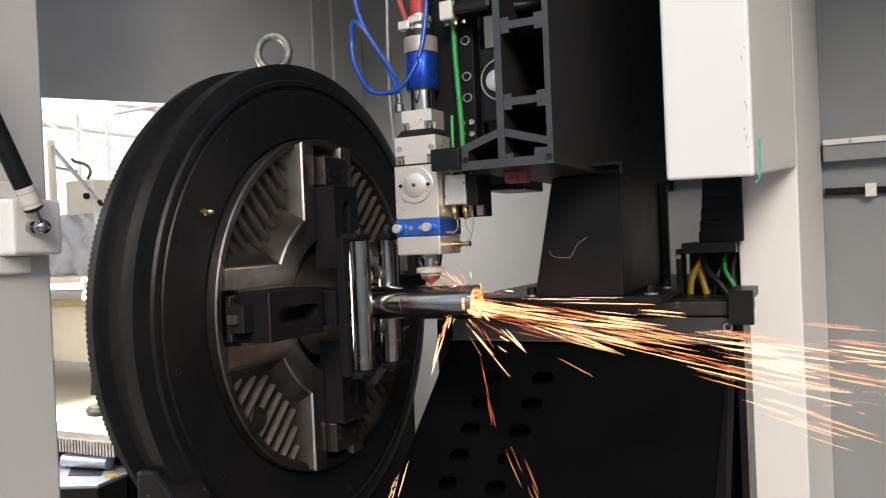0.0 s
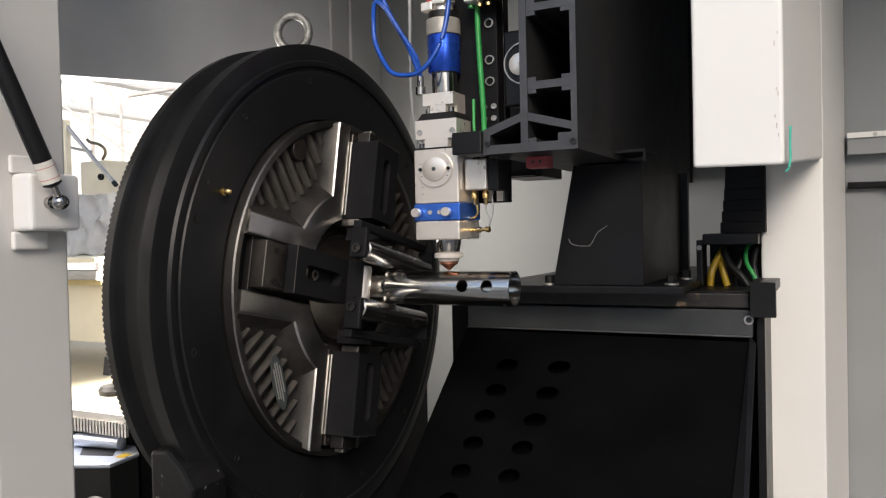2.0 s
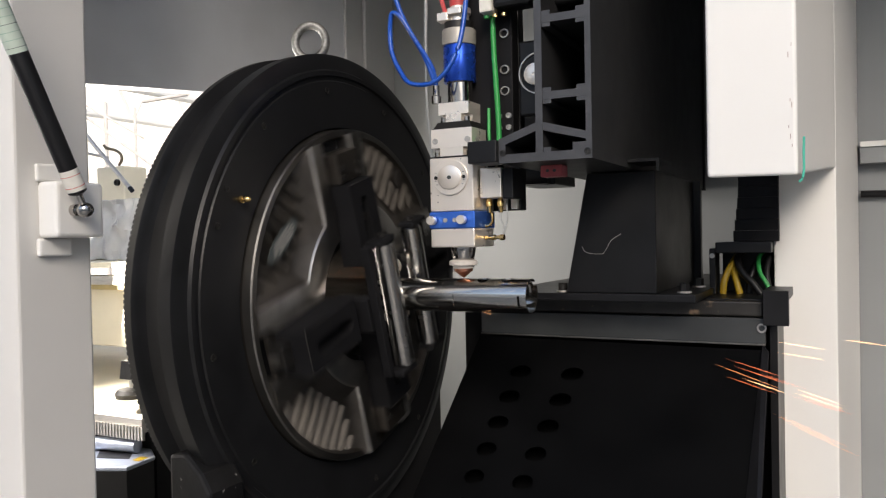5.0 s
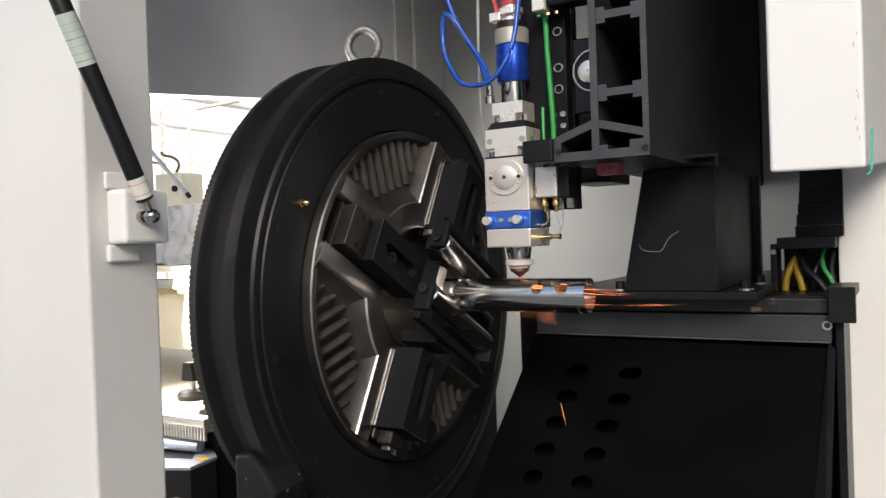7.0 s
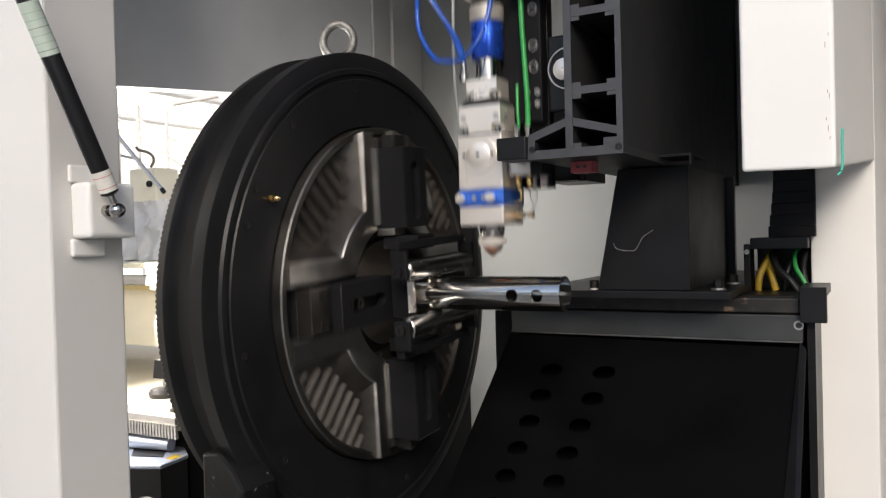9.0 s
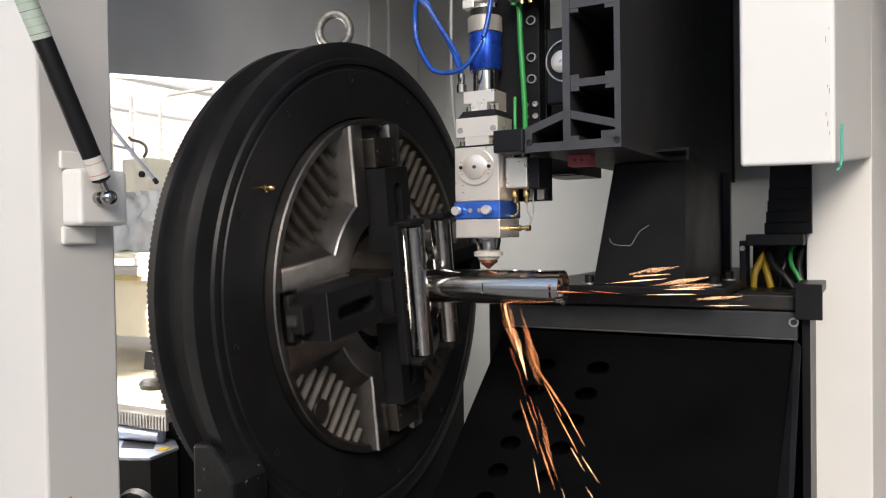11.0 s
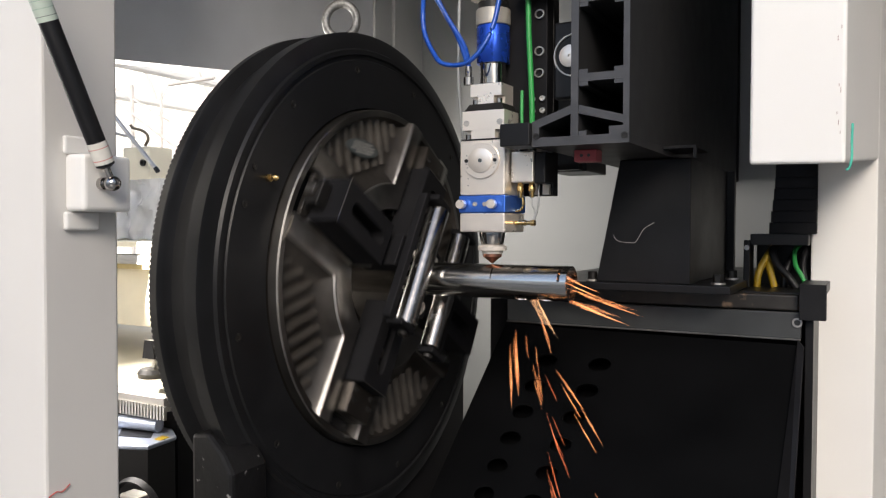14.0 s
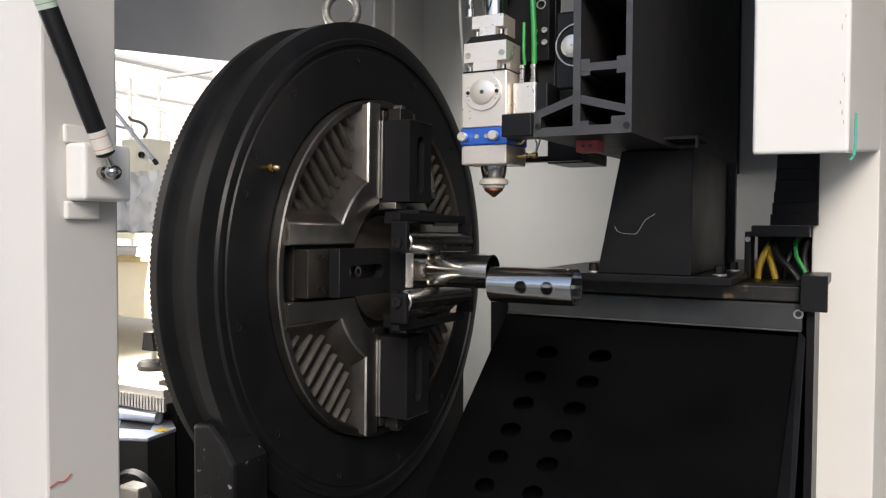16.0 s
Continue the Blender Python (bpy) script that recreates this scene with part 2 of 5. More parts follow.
def build_left_pillar():
    p = empty("door_post", label="white powder-coated door post of the machine enclosure", category="door post")
    b = part("post_body", boxes((-1.6, -0.1, -0.612, -0.5, 0.0, 2.35)), DOOR_WHITE, p)
    add_bevel(b, 0.004)
    # small chips and a red pencil stroke
    part("pencil_mark", sweep([(-0.0985, -0.609, 0.748), (-0.0985, -0.598, 0.752), (-0.0985, -0.59, 0.75), (-0.0985, -0.579, 0.757)], 0.0009, 6), INK_RED, p, "red pencil stroke")
    br = empty("strut_bracket", label="white painted steel bracket on the door post", category="bracket")
    bb = part("bracket_box", boxes((-0.1, -0.062, -0.582, -0.508, 1.112, 1.186)), WHITE, br)
    add_bevel(bb, 0.006, 3)
    for spec in ((-0.1, -0.092, -0.585, -0.535, 1.088, 1.1118), (-0.1, -0.094, -0.585, -0.52, 1.1862, 1.21)):
        add_bevel(part("back_plate", boxes(spec), WHITE, br), 0.003)
    part("stud", lathe([(-0.062, 0.008), (-0.054, 0.008), (-0.054, 0.005), (-0.04, 0.005)], "x", (0, -0.556, 1.148), 18), CHROME, br, "steel ball stud", 30)
    s = empty("gas_strut", label="black gas strut with paper labels between door and post", category="gas strut")
    a, d = Vector((-0.04, -0.556, 1.148)), Vector((0, -0.066, 0.14))
    turn = Matrix.Translation(a) @ d.to_track_quat("Z", "Y").to_matrix().to_4x4()

    def strut(name, prof, m, label=""):
        bm = lathe(prof, "z", seg=28)
        bmesh.ops.transform(bm, matrix=turn, verts=bm.verts)
        return part(name, bm, m, s, label, 35)
    ball = [(0.010 * -math.cos(k * math.pi / 10), 0.0104 * math.sin(k * math.pi / 10) + 0.0002) for k in range(11)]
    strut("ball_socket", ball, CHROME, "polished ball socket")
    strut("neck", [(0.009, 0.0042), (0.024, 0.0042)], CHROME, "steel neck")
    strut("cylinder", [(0.022, 0.007), (0.025, 0.0118), (0.29, 0.0118), (0.296, 0.008)], BLACK, "black cylinder")
    strut("warning_label", [(0.028, 0.0120), (0.028, 0.0122), (0.056, 0.0122), (0.056, 0.0120)], LABEL, "white label with red print")
    strut("type_label", [(0.206, 0.0120), (0.206, 0.0122), (0.27, 0.0122), (0.27, 0.0120)], LABEL_MINT, "mint green label with dark print")
    for i in range(5):
        strut("label_print", [(0.033 + 0.005 * i, 0.01222), (0.033 + 0.005 * i, 0.0123), (0.0338 + 0.005 * i, 0.0123), (0.0338 + 0.005 * i, 0.01222)][:4], INK_RED) if i in (0, 3) else None
    for i in range(6):
        strut("label_print", [(0.212 + 0.009 * i, 0.01222), (0.212 + 0.009 * i, 0.0123), (0.2126 + 0.009 * i, 0.0123), (0.2126 + 0.009 * i, 0.01222)], INK_GREEN if i % 3 else INK)
    strut("rod", [(0.296, 0.005), (0.5, 0.005)], CHROME, "polished piston rod")


def build_right_pillar():
    p = empty("frame_post", label="white powder-coated frame post behind the machine table", category="frame post")
    b = part("post_body", prism([(0.709, 0.45), (0.822, 0.45), (0.865, 0.99), (0.709, 0.99)], 0.0, 2.35), WHITE, p)
    add_bevel(b, 0.003)
    h = empty("door_box", label="white powder-coated hanging housing with scuffed edge", category="housing")
    bm = bmesh.new()
    top, lo = 2.34, [(0.666, -0.1, 1.179), (0.783, -0.1, 1.177), (0.8215, 0.447, 1.222), (0.700, 0.447, 1.222)]
    a = [bm.verts.new(v) for v in lo]
    c = [bm.verts.new((v[0], v[1], top)) for v in lo]
    bm.faces.new(a)
    bm.faces.new(c)
    for i in range(4):
        bm.faces.new((a[i], a[(i + 1) % 4], c[(i + 1) % 4], c[i]))
    bo = part("box_body", bm, WHITE, h)
    add_bevel(bo, 0.005, 3)
    for i, z in enumerate((1.215, 1.226, 1.24, 1.268, 1.276, 1.335, 1.35)):
        x = 0.776 - 0.002 * (i % 3)
        part("scuff", boxes((x, x + 0.0007, -0.1012, -0.1002, z, z + 0.004 + 0.003 * (i % 2))), PRIMER, h, "scuffed brown primer on the edge")
    t = empty("marker_string", label="short teal string hanging on the white housing", category="string")
    part("string", sweep([(0.7905, -0.095, 1.228), (0.790, -0.098, 1.205), (0.7902, -0.1, 1.185), (0.788, -0.102, 1.172), (0.784, -0.103, 1.168)], 0.0016, 8), TEAL, t)


def build_wall_pipes():
    r = empty("cable_tray", label="grey painted cable tray on the back wall", category="cable tray")
    part("tray", boxes((0.87, 3.59, 0.955, 0.998, 1.265, 1.315)), GREY_WALL, r)
    part("lip", boxes((0.87, 3.59, 0.948, 0.955, 1.305, 1.318)), WHITE, r)
    for i in range(4):
        part("bolt", screw_bm(0.93 + 0.3 * i, 0.947, 1.311, 0.005, 0.003), STEEL, r)
    c = empty("wall_cable", label="black cable clipped along the back wall", category="cable")
    part("cable", sweep([(0.87, 0.985, 1.19), (1.1, 0.983, 1.186), (1.5, 0.985, 1.18), (3.59, 0.985, 1.185)], 0.009, 10), BLACK, c)
    for i in range(3):
        part("clip", boxes((0.96 + 0.35 * i, 0.985 + 0.35 * i, 0.966, 0.998, 1.172, 1.205), bevel=0.002), WHITE, c)


# ---------------------------------------------------------------- chuck
def build_chuck():
    c = empty("chuck_housing", pose(0, 0, 1.0), label="black painted steel chuck housing ring on a pedestal", category="chuck housing")
    prof = [(-0.004, 0.3105), (0.0, 0.3125), (0.0, 0.397), (-0.003, 0.399), (-0.003, 0.406), (0.001, 0.408), (0.001, 0.416), (-0.004, 0.419), (-0.006, 0.443),
            (-0.008, 0.447), (-0.031, 0.447), (-0.0325, 0.4455), (-0.0335, 0.438), (-0.044, 0.427), (-0.060, 0.4235), (-0.078, 0.4265), (-0.084, 0.436), (-0.0865, 0.4445),
            (-0.088, 0.446), (-0.099, 0.446), (-0.1015, 0.443), (-0.102, 0.36), (-0.20, 0.35), (-0.20, 0.32), (-0.07, 0.311)]
    part("ring_body", lathe(prof, "x", seg=160, close=True), BLACK_TURNED, c, "black turned ring with a deep groove", 32)
    # toothed ring behind the rear flange
    bm = bmesh.new()
    n = 320
    for k in range(n):
        m = Matrix.Rotation(2 * math.pi * k / n, 4, "X")
        box(bm, -0.110, -0.1035, -0.0026, 0.0026, 0.435, 0.4398, m=m)
    part("gear_teeth", bm, BLACK, c, "black gear teeth")
    part("gear_ring", lathe([(-0.111, 0.37), (-0.111, 0.4375), (-0.1025, 0.4375), (-0.1025, 0.37)], "x", seg=96, close=True), BLACK, c, smooth=30)
    # screws on the front face
    for k in range(12):
        a = 2 * math.pi * (k + 0.35) / 12
        part("screw", screw_bm(0.0005, 0.38 * math.cos(a), 0.38 * math.sin(a), 0.006, 0.002, "x", 1), OXIDE, c)
    g = part("grease_nipple", lathe([(0.0, 0.006), (0.006, 0.006), (0.007, 0.0035), (0.012, 0.0035), (0.013, 0.0055), (0.017, 0.005), (0.02, 0.0025)], "x", (0, -0.307, 0.168), 16), BRASS, c, "brass grease nipple", 35)
    part("plug", screw_bm(0.0005, -0.336, 0.183, 0.005, 0.0015, "x", 1), OXIDE, c)
    # pedestal
    p = part("pedestal", prism([(-0.33, -1.0), (0.40, -1.0), (0.40, -0.22), (0.33, -0.26), (0.2, -0.38), (0.0, -0.42), (-0.2, -0.38), (-0.33, -0.26)], -0.085, -0.022, "x"), BLACK, c, "black cast pedestal with chipped paint")
    add_bevel(p, 0.006)
    ft = part("pedestal_foot", prism([(-0.062, -1.0), (0.018, -1.0), (0.018, -0.262), (0.0, -0.235), (-0.03, -0.208), (-0.062, -0.212)], -0.405, -0.33, "y"), CHIPPED, c, "black foot with chipped and flaking paint")
    add_bevel(ft, 0.006)
    e = empty("lifting_eye", pose(-0.085, 0.0, 1.441), label="galvanised steel lifting eye bolt on top of the chuck", category="eye bolt")
    bm = bmesh.new()
    R, r = 0.0325, 0.0085
    vs = [[bm.verts.new(((R + r * math.cos(b)) * math.cos(a) * 0.94, r * math.sin(b), 0.046 + (R + r * math.cos(b)) * math.sin(a))) for b in [2 * math.pi * j / 12 for j in range(12)]] for a in [2 * math.pi * i / 40 for i in range(40)]]
    for i in range(40):
        for j in range(12):
            bm.faces.new((vs[i][j], vs[(i + 1) % 40][j], vs[(i + 1) % 40][(j + 1) % 12], vs[i][(j + 1) % 12]))
    bmesh.ops.transform(bm, matrix=Matrix.Rotation(radians(20), 4, "Z"), verts=bm.verts)
    part("eye", bm, GALV, e, "galvanised ring", 60)
    part("collar", lathe([(0.0, 0.02), (0.006, 0.02), (0.012, 0.012), (0.016, 0.012)], "z", seg=28), GALV, e, "", 35)


FLANK = mat("machined_flank", (0.085, 0.077, 0.069), 0.42, 0.75, var=0.4, scale=26, bump=0.12, spec=0.3)
RIB = mat("cast_ribs", (0.07, 0.063, 0.055), 0.5, 0.35, var=0.4, scale=40, bump=0.15, spec=0.25)
WALL_STEEL = mat("worn_milled_steel", (0.47, 0.455, 0.43), 0.32, 1.0, var=0.3, scale=22, bump=0.05)


def brushed(m, amount):
    """Milling marks running outward from the chuck's axis: gloss stretched across them."""
    t = m.node_tree
    tan = t.nodes.new("ShaderNodeTangent")
    tan.direction_type, tan.axis = "RADIAL", "X"
    b = t.nodes["Principled BSDF"]
    b.inputs["Anisotropic"].default_value, b.inputs["Anisotropic Rotation"].default_value = amount, 0.0
    t.links.new(tan.outputs[0], b.inputs["Tangent"])


brushed(WALL_STEEL, 0.6)
RIM = mat("turned_rim_steel", (0.17, 0.163, 0.152), 0.42, 1.0, var=0.35, scale=18, bump=0.05)
CHIPPED = mat("chipped_black_paint", (0.007, 0.007, 0.0075), 0.45, var=0.5, scale=18, bump=0.4, bscale=70, spec=0.18, wear=((0.2, 0.2, 0.19), 55, 0.66))
JAW_STEEL = mat("dull_jaw_steel", (0.2, 0.19, 0.175), 0.38, 0.9, var=0.3, scale=40, bump=0.06)
ROLLER = mat("worn_roller_steel", (0.36, 0.35, 0.335), 0.24, 1.0, var=0.2, scale=60, bump=0.04)
GALV = mat("galvanised", (0.22, 0.22, 0.215), 0.5, 0.75, var=0.45, scale=260, bump=0.6, bscale=320)


def slotted(x0, x1, floor, half, slot, z0, z1, s0, s1):
    """A block with a round-ended slot sunk into its upper face."""
    bm = bmesh.new()
    n = 6
    inner = [(slot * math.cos(a), s1 - slot + slot * math.sin(a)) for a in [math.pi * k / n for k in range(n + 1)]]
    inner += [(slot * math.cos(a), s0 + slot + slot * math.sin(a)) for a in [math.pi + math.pi * k / n for k in range(n + 1)]]
    ring = lambda pts, x: [bm.verts.new((x, y, z)) for y, z in pts]
    corner = [(half, z1), (-half, z1), (-half, z0), (half, z0)]
    top, base = ring(corner, x1), ring(corner, x0)
    lip, low = ring(inner, x1), ring(inner, floor)
    m = len(inner)
    for k in range(m):
        bm.faces.new((lip[k], lip[(k + 1) % m], low[(k + 1) % m], low[k]))
    bm.faces.new(low)
    bm.faces.new(base)
    for k in range(4):
        bm.faces.new((top[k], top[(k + 1) % 4], base[(k + 1) % 4], base[k]))
    bm.faces.new([top[0], top[1]] + [lip[k] for k in range(n, -1, -1)])
    bm.faces.new([top[2], top[3]] + [lip[k] for k in range(m - 1, n, -1)])
    bm.faces.new([top[1], top[2], lip[n + 1], lip[n]])
    bm.faces.new([top[3], top[0], lip[0], lip[m - 1]])
    return bm


def build_faceplate():
    """The turning face of the chuck; its space has the axis along x, at angle 0 the long rollers stand upright."""
    f = empty("chuck_faceplate", pose(0, 0, 1.0), label="steel four-jaw chuck faceplate with ribbed sectors", category="chuck")
    part("disc", lathe([(-0.062, 0.105), (0.002, 0.105), (0.002, 0.288), (0.016, 0.2945), (0.0185, 0.296), (0.0185, 0.306), (0.0165, 0.3085), (-0.062, 0.3085)], "x", seg=120, close=True), CAST, f, "cast steel disc with a turned rim", 32)
    part("rim_band", lathe([(0.0005, 0.3087), (0.0165, 0.3087), (0.0190, 0.3065), (0.0190, 0.2965), (0.0186, 0.2962), (0.0186, 0.306), (0.0166, 0.3086)], "x", seg=120, close=True), RIM, f, "turned bright rim", 32)
    part("bore_sleeve", lathe([(-0.36, 0.098), (-0.36, 0.1045), (0.004, 0.1045), (0.006, 0.098)], "x", seg=64, close=True), CAST, f, "turned bore sleeve", 32)
    hi = 0.0295
    # section of a sector's raised wall: height, distance from the guide's axis, radius of the rounded elbow, length of the arms
    section = [(0.0022, 0.0445, 0.127, 0.290), (hi - 0.003, 0.0445, 0.127, 0.296), (hi - 0.0008, 0.0453, 0.128, 0.2968), (hi, 0.047, 0.130, 0.297),
               (hi, 0.077, 0.171, 0.296), (hi - 0.001, 0.0792, 0.1735, 0.2955), (hi - 0.004, 0.0812, 0.176, 0.294),
               (hi - 0.014, 0.092, 0.189, 0.288), (0.0085, 0.101, 0.199, 0.281), (0.0022, 0.118, 0.214, 0.266)]
    for q in range(4):
        R = Matrix.Rotation(q * math.pi / 2, 4, "X")
        bm = bmesh.new()
        lay = []
        for x, w, r, end in section:
            a0 = math.asin(w / r)
            arc = [a0 + (math.pi / 2 - 2 * a0) * k / 6 for k in range(7)]
            pts = [(w, end)] + [(r * math.sin(a), r * math.cos(a)) for a in arc] + [(end, w)]
            lay.append([bm.verts.new((x, y, z)) for y, z in pts])
        for i, (r0, r1) in enumerate(zip(lay, lay[1:])):
            for k in range(8):
                bm.faces.new((r0[k], r0[k + 1], r1[k + 1], r1[k])).material_index = 0 if i < 6 else 1
        bm.faces.new([r[0] for r in lay])
        bm.faces.new([r[-1] for r in lay])
        for k in range(8):
            bm.faces.new((lay[0][k], lay[0][k + 1], lay[-1][k + 1], lay[-1][k]))
        bmesh.ops.transform(bm, matrix=R, verts=bm.verts)
        part("guide_wall", bm, [WALL_STEEL, FLANK], f, "milled steel guide wall with darker sloping flank", 24)
        # coarse rounded ribs in the sunk sector, running along its middle line
        for j in range(-5, 6):
            d = 0.0256 * j
            lo, up = max(0.155 + abs(d) * 0.9, 0.205), math.sqrt(0.292 ** 2 - d * d)
            if up - lo < 0.012:
                continue
            bm = prism([(d - 0.0068, 0.0018), (d - 0.0055, 0.009), (d - 0.003, 0.0122), (d + 0.001, 0.0128), (d + 0.0045, 0.0095), (d + 0.0068, 0.0018)], lo, up)
            bmesh.ops.transform(bm, matrix=R @ Matrix.Rotation(radians(-45), 4, "X") @ Matrix(((0, 1, 0, 0), (1, 0, 0, 0), (0, 0, 1, 0), (0, 0, 0, 1))), verts=bm.verts)
            part("rib", bm, RIB, f, "", 50)
        # jaw in the guide (along +z before turning)
        long = q % 2 == 0

        def jp(name, bm, m, label="", smooth=None, parent=None):
            bmesh.ops.transform(bm, matrix=R, verts=bm.verts)
            return part(name, bm, m, parent or f, label, smooth)
        jaw = jp("jaw", boxes((0.0022, 0.0195, -0.0435, 0.0435, 0.108, 0.272), bevel=0.002), OXIDE, "blackened steel jaw slide")
        # thin black pad carries the shade of a deep gap here
        jp("end_gap_shade", boxes((0.0022, 0.006, -0.04, 0.04, 0.2722, 0.292)), BLACK_MATT, "black pad standing for the shade in the guide end gap", None, jaw)
        if long:
            jp("slider_plate", boxes((0.0197, 0.030, -0.036, 0.036, 0.2685, 0.288), bevel=0.002), CAST, "steel slider plate", None, jaw)
            jp("jaw_block", slotted(0.0197, 0.088, 0.060, 0.039, 0.0125, 0.122, 0.268, 0.136, 0.242), BLACK_MATT, "tall black jaw block with a long slot", None, jaw)
            jp("block_edge", boxes((0.0882, 0.0890, -0.039, 0.039, 0.2665, 0.268)), JAW_STEEL, "worn bright edge", None, jaw)
            for sy in (-0.042, 0.042):
                jp("edge_strip", boxes((0.0197, 0.0335, sy - 0.0022, sy + 0.0022, 0.128, 0.268), bevel=0.0006), WALL_STEEL, "ground steel side strip", None, jaw)
            jp("end_block", boxes((0.0302, 0.058, -0.022, 0.022, 0.2685, 0.292), bevel=0.002), OXIDE, "blackened end block", None, jaw)
            jp("end_key", boxes((0.032, 0.050, -0.007, 0.007, 0.2922, 0.300), bevel=0.001), JAW_STEEL, "", None, jaw)
            for sy in (-0.025, 0.025):
                jp("screw", lathe([(0.0300, 0.0048), (0.0322, 0.0048), (0.0322, 0.0028), (0.0306, 0.0028)], "x", (0, sy, 0.2785), 14), OXIDE, "", 30, jaw)
            jp("inner_key", boxes((0.022, 0.06, -0.038, 0.0, 0.108, 0.1215), bevel=0.002), JAW_STEEL, "small steel key", None, jaw)
            jp("arm", boxes((0.03, 0.104, -0.03, 0.03, 0.082, 0.1075), bevel=0.002), BLACK_MATT, "", None, jaw)
            jp("ear_bar", boxes((0.104, 0.120, -0.121, 0.121, 0.086, 0.1), bevel=0.002), BLACK_MATT, "", None, jaw)
            for sg in (-1, 1):
                jp("roller_ear", boxes((0.1045, 0.137, sg * 0.1215 - 0.0055, sg * 0.1215 + 0.0055, 0.034, 0.0858), bevel=0.003), BLACK_MATT, "", None, jaw)
                jp("roller_bolt", lathe([(sg * 0.1272, 0.0085), (sg * 0.133, 0.0085), (sg * 0.133, 0.0045), (sg * 0.130, 0.004)], "y", (0.121, 0, 0.0495), 16), OXIDE, "", 30, jaw)
            jp("roller", lathe([(-0.1155, 0.012), (-0.1155, 0.0165), (-0.1135, 0.019), (0.1135, 0.019), (0.1155, 0.0165), (0.1155, 0.012)], "y", (0.121, 0, 0.0495), 40), ROLLER, "long polished steel roller", 30, jaw)
        else:
            jp("slider_plate", boxes((0.0197, 0.048, -0.038, 0.038, 0.219, 0.272), bevel=0.002), CAST, "steel slider plate with four screws", None, jaw)
            for sy in (-0.025, 0.025):
                for zz in (0.229, 0.246):
                    jp("screw", lathe([(0.048, 0.0052), (0.0505, 0.0052), (0.0505, 0.003), (0.0488, 0.003)], "x", (0, sy, zz), 14), OXIDE, "", 30, jaw)
            jp("jaw_block", slotted(0.0197, 0.066, 0.048, 0.039, 0.0118, 0.066, 0.2175, 0.086, 0.19), BLACK_MATT, "black top jaw with a long slot", None, jaw)
            jp("block_edge", boxes((0.0662, 0.0670, -0.039, 0.039, 0.2163, 0.2175)), JAW_STEEL, "worn bright edge", None, jaw)
            for zz in (0.15, 0.18):
                jp("socket_screw", lathe([(0.048, 0.0095), (0.057, 0.0095), (0.057, 0.005), (0.051, 0.005)], "x", (0, 0, zz), 18), CAST, "", 30, jaw)
            jp("nose", boxes((0.045, 0.098, -0.033, 0.033, 0.0648, 0.0658)), BLACK_MATT, "", None, jaw)
            for sy in (-0.0345, 0.0345):
                jp("nose_cheek", boxes((0.066, 0.098, sy - 0.003, sy + 0.003, 0.04, 0.0646), bevel=0.001), BLACK_MATT, "", None, jaw)
            jp("short_roller", lathe([(-0.031, 0.006), (-0.031, 0.0145), (-0.029, 0.0165), (0.029, 0.0165), (0.031, 0.0145), (0.031, 0.006)], "y", (0.084, 0, 0.0468), 30), NICKEL, "short polished steel roller", 30, jaw)
    # oval data plate and a round plug in the ribbed sectors
    seat = Matrix.Translation((0.0130, -0.163, -0.182)) @ Matrix.Rotation(radians(-64), 4, "X")
    oval = [(0.05 * math.cos(k * math.pi / 14), 0.0155 * math.sin(k * math.pi / 14)) for k in range(28)]
    bm = prism(oval, 0.0, 0.0016, "x")
    bmesh.ops.transform(bm, matrix=seat, verts=bm.verts)
    plate = part("data_plate", bm, INK, f, "small black oval data plate with unreadable print")
    for i in range(4):
        h = 0.039 - 0.008 * abs(i - 1.5)
        bm = boxes((0.0018, 0.0021, -h, h - 0.006 * (i % 2), -0.0096 + 0.0054 * i, -0.0070 + 0.0054 * i))
        bmesh.ops.transform(bm, matrix=seat, verts=bm.verts)
        part("print_bar", bm, LABEL_DIM, plate)
    part("index_plug", lathe([(0.002, 0.019), (0.0145, 0.019), (0.0155, 0.018), (0.015, 0.003)], "x", (0, -0.172, 0.215), 28), CAST, f, "round turned plug", 30)
    return f


